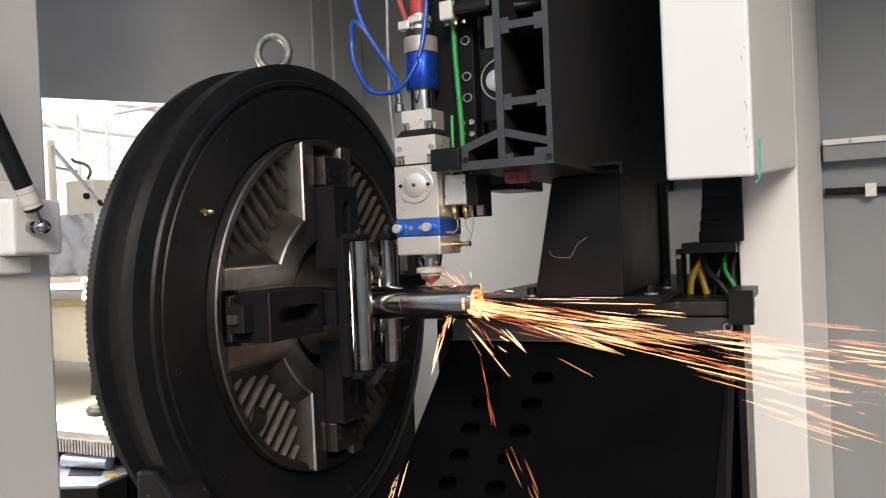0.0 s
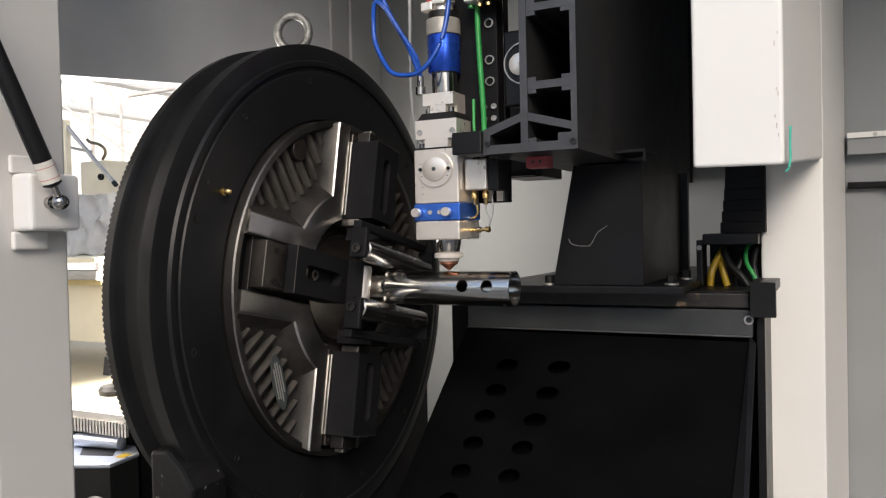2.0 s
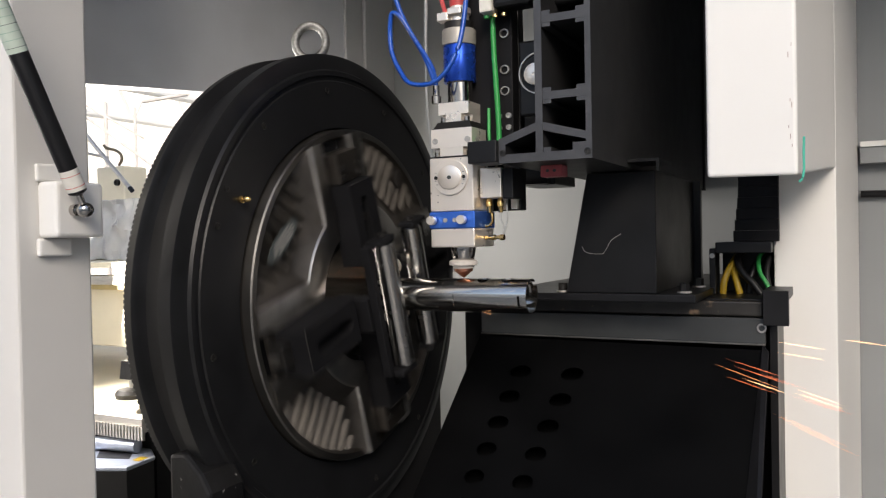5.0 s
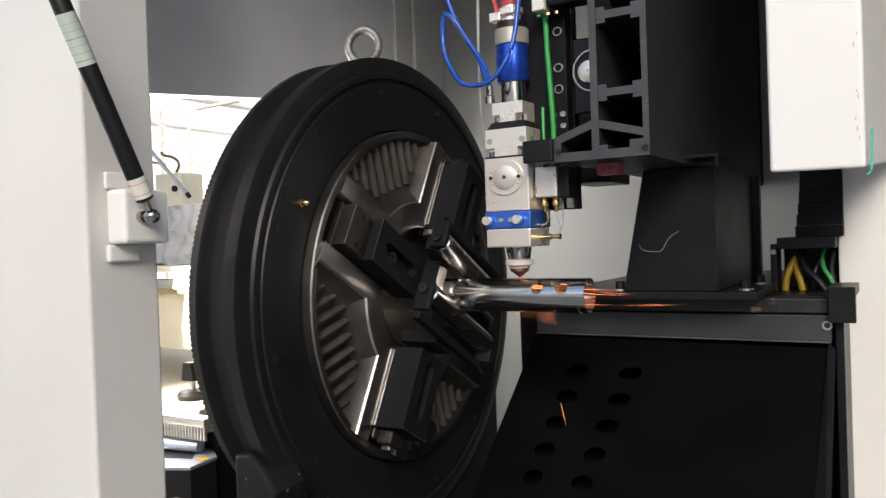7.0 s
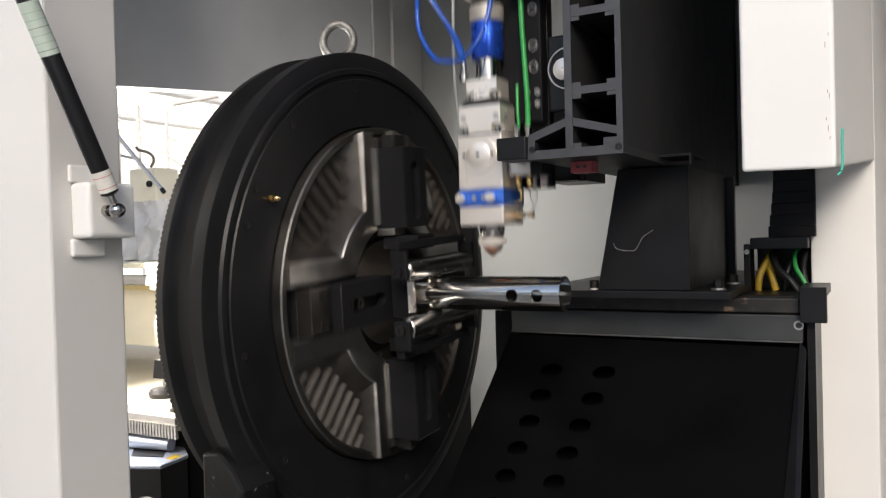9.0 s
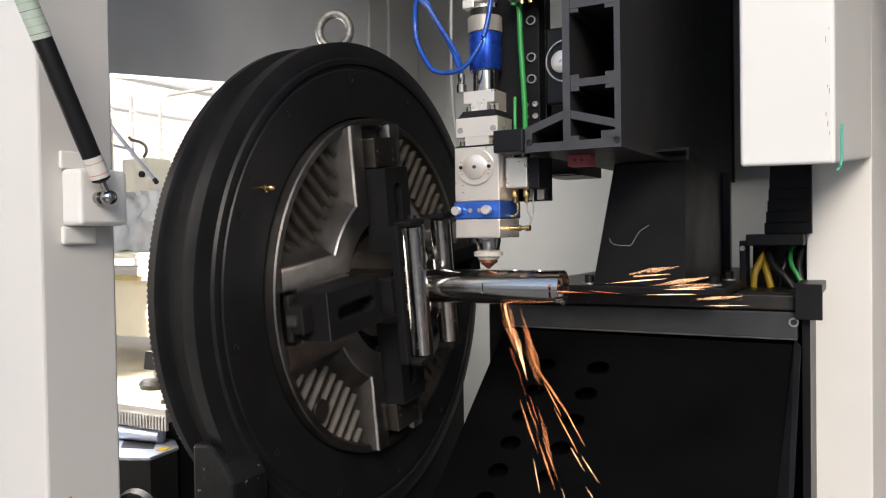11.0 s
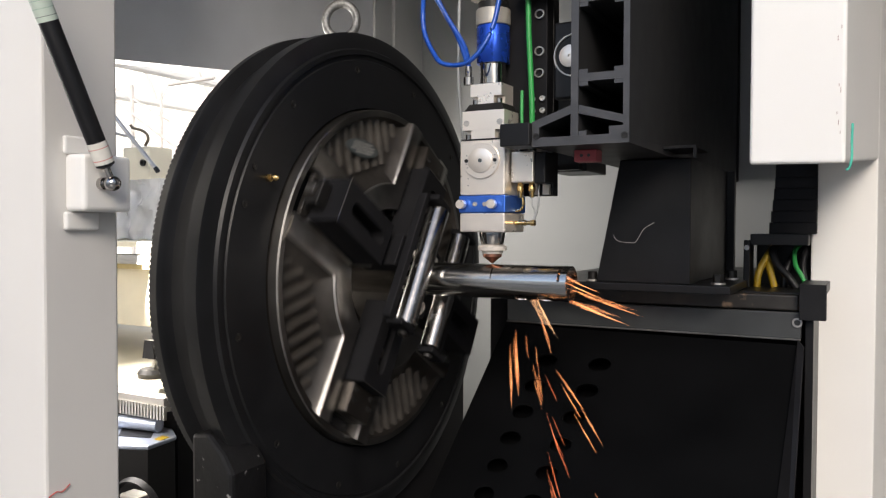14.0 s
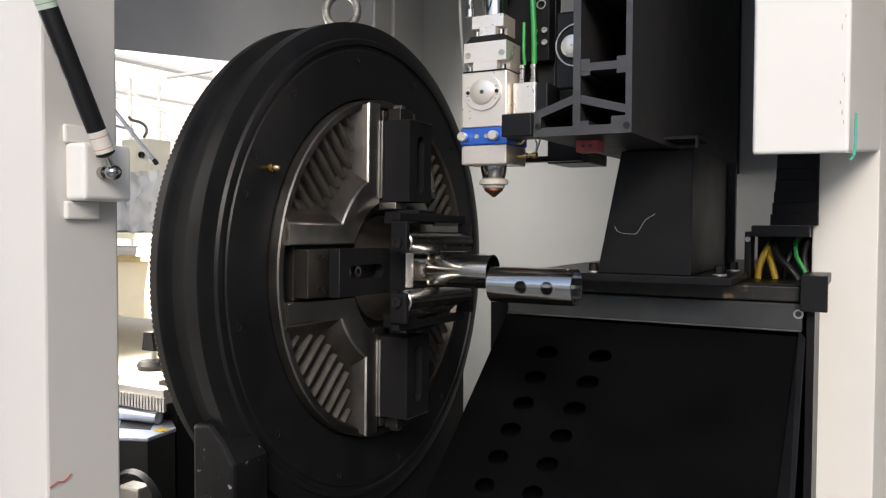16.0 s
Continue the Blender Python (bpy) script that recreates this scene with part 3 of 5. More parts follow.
def tube_mesh(x0, x1, holes, notch=False):
    """A thin tube along x with round openings; each opening: x, angle, radius."""
    bm = bmesh.new()
    nx, na, R = max(int((x1 - x0) / 0.0022), 8), 90, 0.03
    V = [[None] * na for _ in range(nx + 1)]
    for i in range(nx + 1):
        for k in range(na):
            x, a = x0 + (x1 - x0) * i / nx, 2 * math.pi * k / na
            for hx, ha, hr in holes:
                da = (a - ha + math.pi) % (2 * math.pi) - math.pi
                dx, ds = x - hx, da * R
                d = math.hypot(dx, ds)
                if 0 < d - hr < 0.0022 or -0.0006 < d - hr <= 0:
                    dx, ds = dx * hr / d, ds * hr / d
                    x, a = hx + dx, ha + ds / R
            V[i][k] = bm.verts.new((x, R * math.cos(a), R * math.sin(a)))
    for i in range(nx):
        for k in range(na):
            q = (V[i][k], V[i][(k + 1) % na], V[i + 1][(k + 1) % na], V[i + 1][k])
            cx = sum(v.co.x for v in q) / 4
            ca = math.atan2(sum(v.co.z for v in q), sum(v.co.y for v in q))
            skip = False
            for hx, ha, hr in holes:
                da = (ca - ha + math.pi) % (2 * math.pi) - math.pi
                skip = skip or math.hypot(cx - hx, da * R) < hr - 0.0002
            if notch:
                side = abs((abs(ca) - math.pi / 2 + math.pi) % (2 * math.pi) - math.pi)
                skip = skip or side < 0.36 and (abs(cx - x1 + 0.0135) < 0.0024 or abs(cx - x0 - 0.012) < 0.0014) or cx > x1 - 0.007 and abs((ca - radians(120) + math.pi) % (2 * math.pi) - math.pi) < 0.2
            if not skip:
                bm.faces.new(q)
    return bm


CUT_X = 0.2355
PIECE_L = 0.147


def build_tubes():
    s = empty("clamped_tube", pose(0, 0, 1.0), label="bright round steel tube clamped in the chuck rollers", category="tube")
    a = part("tube_wall", tube_mesh(-0.35, CUT_X + 0.0001, []), TUBE, s, "", 50)
    for ob in (a,):
        md = ob.modifiers.new("wall", "SOLIDIFY")
        md.thickness, md.offset = 0.002, -1
        ob.modifiers.new("rim", "EDGE_SPLIT").split_angle = radians(40)
    p = empty("cut_piece", pose(CUT_X, 0, 1.0), label="short bright steel tube with two laser-cut holes", category="tube")
    h = [(x, a, 0.0108) for x in (0.062, 0.107) for a in (math.pi, 0)]
    b = part("tube_wall", tube_mesh(0.0, PIECE_L, h, True), TUBE, p, "", 50)
    md = b.modifiers.new("wall", "SOLIDIFY")
    md.thickness, md.offset = 0.002, -1
    b.modifiers.new("rim", "EDGE_SPLIT").split_angle = radians(40)
    return s, p


# ---------------------------------------------------------------- laser head
HEAD_X, TIP_Z = 0.236, 1.0315


def build_head():
    h = empty("laser_head", pose(HEAD_X, 0, TIP_Z), label="nickel-plated laser cutting head with blue bands on a black carriage", category="laser head")

    def P(name, bm, m, label="", smooth=None, parent=None):
        bmesh.ops.scale(bm, vec=(1, 1, 0.92), verts=bm.verts)
        return part(name, bm, m, parent or h, label, smooth)
    P("nozzle", lathe([(0.0, 0.002), (0.001, 0.003), (0.010, 0.013), (0.012, 0.0165), (0.017, 0.0165), (0.0175, 0.012)], seg=36), COPPER, "dark copper nozzle", 35)
    P("nozzle_nut", lathe([(0.0175, 0.014), (0.0175, 0.018), (0.023, 0.019), (0.024, 0.025), (0.031, 0.025), (0.033, 0.023), (0.034, 0.019)], seg=40), CERAMIC, "pale ceramic nozzle ring", 35)
    P("nozzle_cone", lathe([(0.034, 0.0185), (0.036, 0.0195), (0.052, 0.0225), (0.058, 0.0225)], seg=40), CHROME, "polished nozzle cone", 35)
    lb = P("lower_body", boxes((-0.042, 0.042, -0.042, 0.042, 0.0585, 0.0935)), NICKEL)
    add_bevel(lb, 0.0025)
    bb = P("blue_band", boxes((-0.0435, 0.0435, -0.0435, 0.0435, 0.094, 0.1255)), BLUE_BAND, "blue enamelled protective-glass drawer")
    add_bevel(bb, 0.002)
    for s in (-0.035, 0.022):
        P("knob", lathe([(-0.044, 0.005), (-0.047, 0.005), (-0.0475, 0.0085), (-0.055, 0.0085), (-0.056, 0.0075), (-0.056, 0.003)], "y", (s, 0, 0.1095), 24), NICKEL, "knurled knob", 35, bb)
    for s in (-0.012, 0.006):
        P("screw", screw_bm(s, -0.0436, 0.1095, 0.0042, 0.0015), STEEL, "", None, bb)
    mb = P("focus_body", boxes((-0.042, 0.042, -0.042, 0.042, 0.126, 0.2265)), NICKEL, "nickel-plated focus body")
    add_bevel(mb, 0.0025)
    d = P("focus_dial", lathe([(-0.042, 0.033), (-0.0455, 0.033), (-0.046, 0.0325), (-0.046, 0.0225), (-0.0465, 0.022), (-0.0485, 0.022), (-0.049, 0.021), (-0.049, 0.004), (-0.047, 0.003)], "y", (-0.001, 0, 0.189), 56), NICKEL, "round engraved focus dial", 35)
    P("dial_centre", lathe([(-0.0465, 0.0035), (-0.0492, 0.0035)], "y", (-0.001, 0, 0.189), 14), INK, "", None, d)
    for s in (-1, 1):
        P("dial_screw", screw_bm(-0.001 + s * 0.0265, -0.0462, 0.189, 0.0034, 0.001), OXIDE, "", None, d)
        for i in range(4):
            a = radians(-28 + 16 * i)
            P("dial_mark", boxes((-0.0015, 0.0015, -0.0465, -0.0461, -0.0005, 0.0005)), INK, "", None, d).matrix_basis = pose(-0.001 + s * 0.0275 * math.cos(a), 0, 0.189 * 0.92 + 0.0253 * math.sin(a), 0, 0, 0)
    P("body_gap", boxes((-0.040, 0.040, -0.040, 0.040, 0.2267, 0.2295)), BLACK)
    # collimator blocks with notched corners and socket screws
    for nm, w, z0, z1, nw, nh in (("collimator_block", 0.039, 0.2297, 0.281, 0.017, 0.016), ("fibre_block", 0.029, 0.295, 0.3315, 0.014, 0.014)):
        bm = boxes((-w, w, -w, w, z0 + nh, z1), (-w + nw, w - nw, -w, w, z0, z0 + nh - 0.0002), (-w, -w + nw - 0.0002, -w + 0.016, w, z0, z0 + nh - 0.0002), (w - nw + 0.0002, w, -w + 0.016, w, z0, z0 + nh - 0.0002))
        blk = P(nm, bm, NICKEL)
        for s in (-1, 1):
            P("socket_screw", lathe([(z0, 0.0052), (z0 + 0.009, 0.0052), (z0 + 0.009, 0.0028)], "z", (s * (w - nw / 2), -w + 0.0075, 0), 16), CHROME, "", 35, blk)
        if w > 0.035:
            for s in (-1, 1):
                P("face_screw", screw_bm(s * (w - 0.008), -w, z0 + 0.029, 0.0055, 0.001), STEEL, "", None, blk)
    bm = bmesh.new()
    a = [bm.verts.new((x, y, 0.2812)) for x, y in ((-0.037, -0.037), (0.037, -0.037), (0.037, 0.037), (-0.037, 0.037))]
    b = [bm.verts.new((x, y, 0.2948)) for x, y in ((-0.03, -0.03), (0.03, -0.03), (0.03, 0.03), (-0.03, 0.03))]
    bm.faces.new(a), bm.faces.new(b)
    for i in range(4):
        bm.faces.new((a[i], a[(i + 1) % 4], b[(i + 1) % 4], b[i]))
    P("taper", bm, OXIDE, "dark tapered spacer")
    P("chrome_sleeve", lathe([(0.3317, 0.022), (0.370, 0.022), (0.372, 0.0235)], seg=44), CHROME, "polished sleeve", 35)
    P("blue_sleeve", lathe([(0.372, 0.0275), (0.374, 0.0285), (0.440, 0.0285), (0.442, 0.0275)], seg=44), BLUE, "blue anodised fibre sleeve", 35)
    P("beige_ring", lathe([(0.442, 0.0290), (0.443, 0.0300), (0.470, 0.0300), (0.472, 0.0290)], seg=44), BEIGE_RING, "grey-beige lock ring", 35)
    P("grey_ring", lathe([(0.472, 0.026), (0.486, 0.026), (0.488, 0.02)], seg=44), OXIDE, "", 35)
    q = P("fibre_plug", lathe([(0.488, 0.018), (0.50, 0.018), (0.502, 0.0215), (0.512, 0.0215), (0.514, 0.015), (0.545, 0.015), (0.56, 0.009), (0.68, 0.009)], seg=36), NICKEL, "metal fibre plug", 35)
    P("plug_clamp", boxes((-0.034, -0.012, -0.02, 0.0, 0.489, 0.506), (-0.01, 0.016, -0.026, -0.018, 0.497, 0.51), bevel=0.002), NICKEL, "", None, q)
    P("red_sleeve", lathe([(0.517, 0.0155), (0.535, 0.0165), (0.60, 0.0165), (0.604, 0.012)], seg=28), RED, "red plug sleeve", 35)
    P("red_hose", sweep([(-0.02, -0.012, 0.505), (-0.026, -0.014, 0.53), (-0.034, -0.012, 0.56), (-0.04, -0.01, 0.70)], 0.004), RED, "thin red hose")
    P("blue_hose", sweep([(-0.034, -0.026, 0.362), (-0.037, -0.035, 0.40), (-0.06, -0.05, 0.45), (-0.083, -0.06, 0.495), (-0.101, -0.06, 0.505), (-0.108, -0.055, 0.47), (-0.102, -0.06, 0.43), (-0.082, -0.065, 0.39), (-0.06, -0.07, 0.366),
                      (-0.02, -0.07, 0.362), (0.008, -0.065, 0.385), (0.026, -0.055, 0.43), (0.033, -0.045, 0.49), (0.035, -0.04, 0.55), (0.036, -0.035, 0.70)], 0.0042, 12), BLUE_HOSE, "coiled blue air hose", 60)
    P("blue_hose", sweep([(-0.036, -0.03, 0.375), (-0.048, -0.04, 0.42), (-0.072, -0.055, 0.475), (-0.094, -0.055, 0.53), (-0.1, -0.05, 0.58), (-0.1, -0.05, 0.70)], 0.0042, 12), BLUE_HOSE, "blue air hose", 60)
    P("hose_fitting", lathe([(0.332, 0.0085), (0.346, 0.0085), (0.348, 0.0058), (0.366, 0.0058)], "z", (-0.034, -0.026, 0), 16), CHROME, "steel hose fitting", 35)
    P("clear_hose", sweep([(-0.062, 0.01, 0.23), (-0.066, 0.0, 0.33), (-0.067, 0.0, 0.45), (-0.06, 0.0, 0.70)], 0.003), CLEAR, "thin clear hose", 60)
    # sensor module on the side
    sm = P("side_module", boxes((0.044, 0.084, -0.022, 0.022, 0.149, 0.205)), NICKEL, "nickel-plated sensor module")
    add_bevel(sm, 0.002)
    P("module_back", boxes((0.0843, 0.104, -0.018, 0.03, 0.147, 0.203), bevel=0.002), BLACK, "", None, sm)
    for x in (0.052, 0.073):
        P("plug", lathe([(0.205, 0.0075), (0.213, 0.0075), (0.214, 0.006), (0.232, 0.006), (0.234, 0.0075), (0.24, 0.0075)], "z", (x, 0, 0), 18), CHROME, "steel connector", 35, sm)
        P("brass_fitting", lathe([(0.122, 0.0035), (0.132, 0.0045), (0.134, 0.006), (0.142, 0.006), (0.149, 0.004)], "z", (x, 0, 0), 16), BRASS, "brass fitting", 35, sm)
    P("green_hose", sweep([(0.073, 0.0, 0.238), (0.072, 0.0, 0.30), (0.068, 0.0, 0.38), (0.065, 0.0, 0.46), (0.062, 0.0, 0.70)], 0.0048, 12), GREEN, "green fibre-optic cable", 60)
    P("green_wire", sweep([(0.056, 0.0, 0.238), (0.054, 0.0, 0.27), (0.05, 0.01, 0.32)], 0.003), GREEN, "thin green wire", 60)
    P("brass_elbow", lathe([(0.043, 0.004), (0.055, 0.004), (0.056, 0.0055), (0.062, 0.0055), (0.063, 0.0035), (0.071, 0.0035), (0.072, 0.0055), (0.079, 0.0055)], "x", (0, 0, 0.0755), 16), BRASS, "brass gas elbow", 35)
    P("sensor_wire", sweep([(0.076, 0, 0.079), (0.079, 0, 0.095), (0.075, -0.004, 0.108), (0.073, 0, 0.122)], 0.0014, 8), CLEAR, "thin pale wire", 60)
    P("sensor_wire", sweep([(0.077, 0, 0.079), (0.085, 0, 0.105), (0.085, 0, 0.13), (0.082, 0.01, 0.15)], 0.0014, 8), CLEAR, "thin pale wire", 60)
    P("gas_pipe", sweep([(0.056, 0, 0.122), (0.057, 0, 0.108), (0.052, 0, 0.1), (0.044, 0, 0.098)], 0.003), BRASS, "bent brass pipe", 60)
    # moving carriage
    cp = P("carriage_plate", boxes((-0.03, 0.092, 0.05, 0.075, 0.127, 0.74)), BLACK, "black steel carriage plate")
    add_bevel(cp, 0.002)
    P("carriage_side", boxes((0.0, 0.0915, 0.02, 0.0498, 0.25, 0.74), bevel=0.002), BLACK_MATT, "", None, cp)
    for x, z in ((0.066, 0.305), (0.084, 0.305), (0.066, 0.283), (0.084, 0.283)):
        P("socket_screw", screw_bm(x, 0.02, z, 0.0052, 0.004), STEEL, "", None, cp)
    for z in (0.352, 0.392, 0.46):
        P("lock_ring", lathe([(0.02, 0.0065), (0.016, 0.0065), (0.016, 0.0085), (0.02, 0.0085)], "y", (0.078, 0, z), 24, True), STEEL, "bright spring washer", None, cp)
    P("cable_block", boxes((0.052, 0.075, -0.03, 0.0, 0.49, 0.525), bevel=0.003), LABEL, "white cable clamp")
    P("black_sleeve", boxes((0.075, 0.145, -0.028, 0.015, 0.495, 0.522), bevel=0.008), BLACK, "black cable sleeve")
    for i in range(3):
        P("clamp_nut", screw_bm(0.06 + 0.016 * i, -0.015, 0.487, 0.005, 0.005, "z", -1), BRASS if i else GREEN)
    P("black_cable", sweep([(0.145, -0.006, 0.508), (0.19, 0.0, 0.50), (0.24, 0.04, 0.52), (0.26, 0.1, 0.6)], 0.011), BLACK, "black cable", 60)
    for x in (0.06, 0.082):
        P("connector", boxes((x - 0.006, x + 0.006, 0.040, 0.0498, 0.129, 0.150), bevel=0.001), NICKEL, "small pale connector", None, cp)
    return h


# ---------------------------------------------------------------- gantry beam and column
def build_gantry():
    b = empty("gantry_beam", label="black anodised aluminium profile beam with sawn open end", category="beam")
    y0, y1 = -0.08, 0.95
    bars = []

    def bar(x0, x1, z0, z1):
        bars.append((x0, x1, z0, z1))
    zs = [1.220, 1.316, 1.436, 1.556, 1.676, 1.80]
    bar(0.405, 0.417, 1.2342, 2.0)
    bar(0.4865, 0.496, 1.2342, 2.0)
    bar(0.341, 0.496, 1.220, 1.234)
    bm = bmesh.new()
    for x0, x1, z0, z1 in bars:
        box(bm, x0, x1, y0, y1, z0, z1)
    for z in zs[1:]:
        box(bm, 0.4172, 0.4863, y0 + 0.001, y1, z, z + 0.012)
        for s in (0.4172, 0.4723):
            box(bm, s, s + 0.014, y0 + 0.0015, y1, z - 0.0065, z - 0.0002)
            box(bm, s, s + 0.014, y0 + 0.0015, y1, z + 0.0122, z + 0.0185)
    box(bm, 0.465, 0.4863, y0 + 0.001, y1, 1.2342, 1.246)
    box(bm, 0.4172, 0.43, y0 + 0.001, y1, 1.2342, 1.241)
    for poly in ([(0.341, 1.2342), (0.353, 1.2342), (0.353, 1.250), (0.4048, 1.268), (0.4048, 1.281), (0.341, 1.259)], [(0.4172, 1.268), (0.4863, 1.250), (0.4863, 1.262), (0.4172, 1.281)]):
        p = prism(poly, y0 + 0.0008, y1, "y")
        tmp = bpy.data.meshes.new("tmp")
        p.to_mesh(tmp)
        p.free()
        bm.from_mesh(tmp)
        bpy.data.meshes.remove(tmp)
    for f in bm.faces:
        if all(v.co.y < y0 + 0.004 for v in f.verts):
            f.material_index = 1
    part("profile", bm, [ANODISED, ALU], b, "black hollow aluminium profile")
    part("end_stop", boxes((0.19, 0.34, 0.15, 0.17, 1.2, 1.21)), BLACK, b)
    for x, z in ((0.349, 1.236), (0.489, 1.231)):
        part("end_screw", screw_bm(x, y0, z, 0.0052, 0.002), OXIDE, b)
    # unseen plate added behind the profile so that its chambers stay dark
    part("chamber_blind", boxes((0.335, 0.50, 0.9502, 0.965, 1.215, 2.0)), BLACK_MATT, b)
    k = empty("dust_bracket", label="black plastic block on the beam foot", category="bracket")
    part("block", boxes((0.289, 0.3405, -0.088, -0.03, 1.222, 1.258), bevel=0.002), BLACK, k)
    r = empty("limit_switch", label="red plastic limit switch under the beam", category="switch")
    part("switch_body", boxes((0.386, 0.424, -0.01, 0.02, 1.2, 1.2195), bevel=0.002), PINK_RED, r)
    for x in (0.399, 0.411):
        part("switch_hole", lathe([(-0.0102, 0.0026), (-0.0112, 0.0026)], "y", (x, 0, 1.21), 12), INK, r)
    u = empty("belt_pulley", label="aluminium pulley in a black bearing plate beside the beam", category="pulley")
    part("bearing_plate", boxes((0.335, 0.404, 0.03, 0.05, 1.31, 1.44), bevel=0.004), BLACK, u)
    part("pulley_rim", lathe([(0.03, 0.0355), (0.026, 0.0355), (0.026, 0.0335), (0.03, 0.0335)], "y", (0.372, 0, 1.382), 48, True), STEEL, u, "bright retaining ring", 30)
    part("pulley_hub", lathe([(0.029, 0.0185), (0.022, 0.0185), (0.0215, 0.0175), (0.0215, 0.003), (0.024, 0.0025)], "y", (0.366, 0, 1.380), 36), NICKEL, u, "bright hub", 30)
    s = empty("saddle_plate", label="black steel saddle plates below the beam", category="saddle")
    part("saddle", boxes((0.195, 0.284, 0.36, 0.5, 1.212, 1.5), bevel=0.002), BLACK, s)
    part("saddle_step", boxes((0.2842, 0.4045, 0.36, 0.5, 1.25, 1.5), bevel=0.001), BLACK, s)
    part("rail", boxes((0.38, 0.4045, 0.0, 0.95, 1.33, 1.36)), OXIDE, s)


def build_column():
    c = empty("gantry_column", label="black painted welded steel column under the beam", category="column")
    part("top_flange", boxes((0.4965, 0.552, 0.13, 0.24, 1.2285, 1.2335), (0.5475, 0.552, 0.13, 0.145, 1.212, 1.2284)), BLACK, c)
    b = part("column_body", prism([(0.402, 1.2178), (0.53, 1.2178), (0.53, 0.992), (0.358, 0.992)], 0.2, 0.62, "y"), BLACK, c)
    add_bevel(b, 0.002)
    part("gusset", prism([(0.5302, 1.2178), (0.546, 1.2178), (0.546, 0.992), (0.5302, 0.992)], 0.59, 0.61, "y"), BLACK, c)
    part("foot_plate", boxes((0.22, 0.60, 0.19, 0.93, 0.977, 0.9918), bevel=0.002), BLACK, c, "black foot plate")
    w = empty("loose_wire", label="thin pale wire end on the black column", category="wire")
    part("wire", sweep([(0.392, 0.197, 1.080), (0.397, 0.196, 1.071), (0.408, 0.196, 1.067), (0.424, 0.196, 1.066), (0.434, 0.196, 1.068), (0.446, 0.196, 1.088), (0.452, 0.196, 1.094), (0.460, 0.1975, 1.099), (0.466, 0.1975, 1.103)], 0.0006, 6), LABEL_DIM, w)
    for x, y in ((0.345, 0.22), (0.572, 0.24), (0.572, 0.4)):
        k = empty("foot_bolt", pose(x, y, 0.992), label="steel hexagon bolt in the column foot", category="bolt", group="foot bolts")
        part("washer", lathe([(0, 0.013), (0.003, 0.013)], "z", seg=20), STEEL, k)
        part("head", lathe([(0.003, 0.009), (0.017, 0.009), (0.018, 0.008)], "z", seg=6 if x > 0.5 else 18), OXIDE, k)


def build_table():
    t = empty("machine_table", label="black steel machine table with worn rail edge", category="machine table")
    a = part("table_top", boxes((0.115, 0.735, 0.31, 0.98, 0.945, 0.9765)), BLACK, t)
    add_bevel(a, 0.002)
    add_bevel(part("front_rail", boxes((0.15, 0.7025, 0.290, 0.3095, 0.9455, 0.9745)), RAIL, t, "worn flat rail edge"), 0.004, 3)
    ap = part("apron", boxes((0.135, 0.705, 0.292, 0.3095, 0.895, 0.943)), DARK_SHEET, t, "dark grey painted apron")
    add_bevel(ap, 0.002)
    part("apron_lip", boxes((0.135, 0.705, 0.289, 0.2918, 0.8935, 0.896)), JAW_STEEL, t, "bare steel edge")
    part("end_bracket", boxes((0.703, 0.746, 0.272, 0.29, 0.932, 0.995), (0.703, 0.746, 0.2902, 0.40, 0.978, 0.995), bevel=0.001), BLACK, t, "black angle bracket")
    part("ring_washer", lathe([(0.2915, 0.0055), (0.288, 0.0055), (0.288, 0.0085), (0.2915, 0.0085)], "y", (0.699, 0, 0.925), 28, True), STEEL, t, "bright ring", 30)
    # legs below, out of sight behind the chute
    for x in (0.16, 0.66):
        part("leg", boxes((x, x + 0.06, 0.4, 0.46, 0.0, 0.9445)), BLACK, t)
        part("leg", boxes((x, x + 0.06, 0.86, 0.92, 0.0, 0.9445)), BLACK, t)


RAIL = mat("worn_rail", (0.035, 0.032, 0.029), 0.42, 0.4, var=0.5, scale=35, bump=0.1, wear=((0.25, 0.17, 0.11), 18, 0.62))
DARK_SHEET = mat("dark_grey_sheet", (0.034, 0.037, 0.038), 0.45, var=0.25, scale=18, bump=0.06)


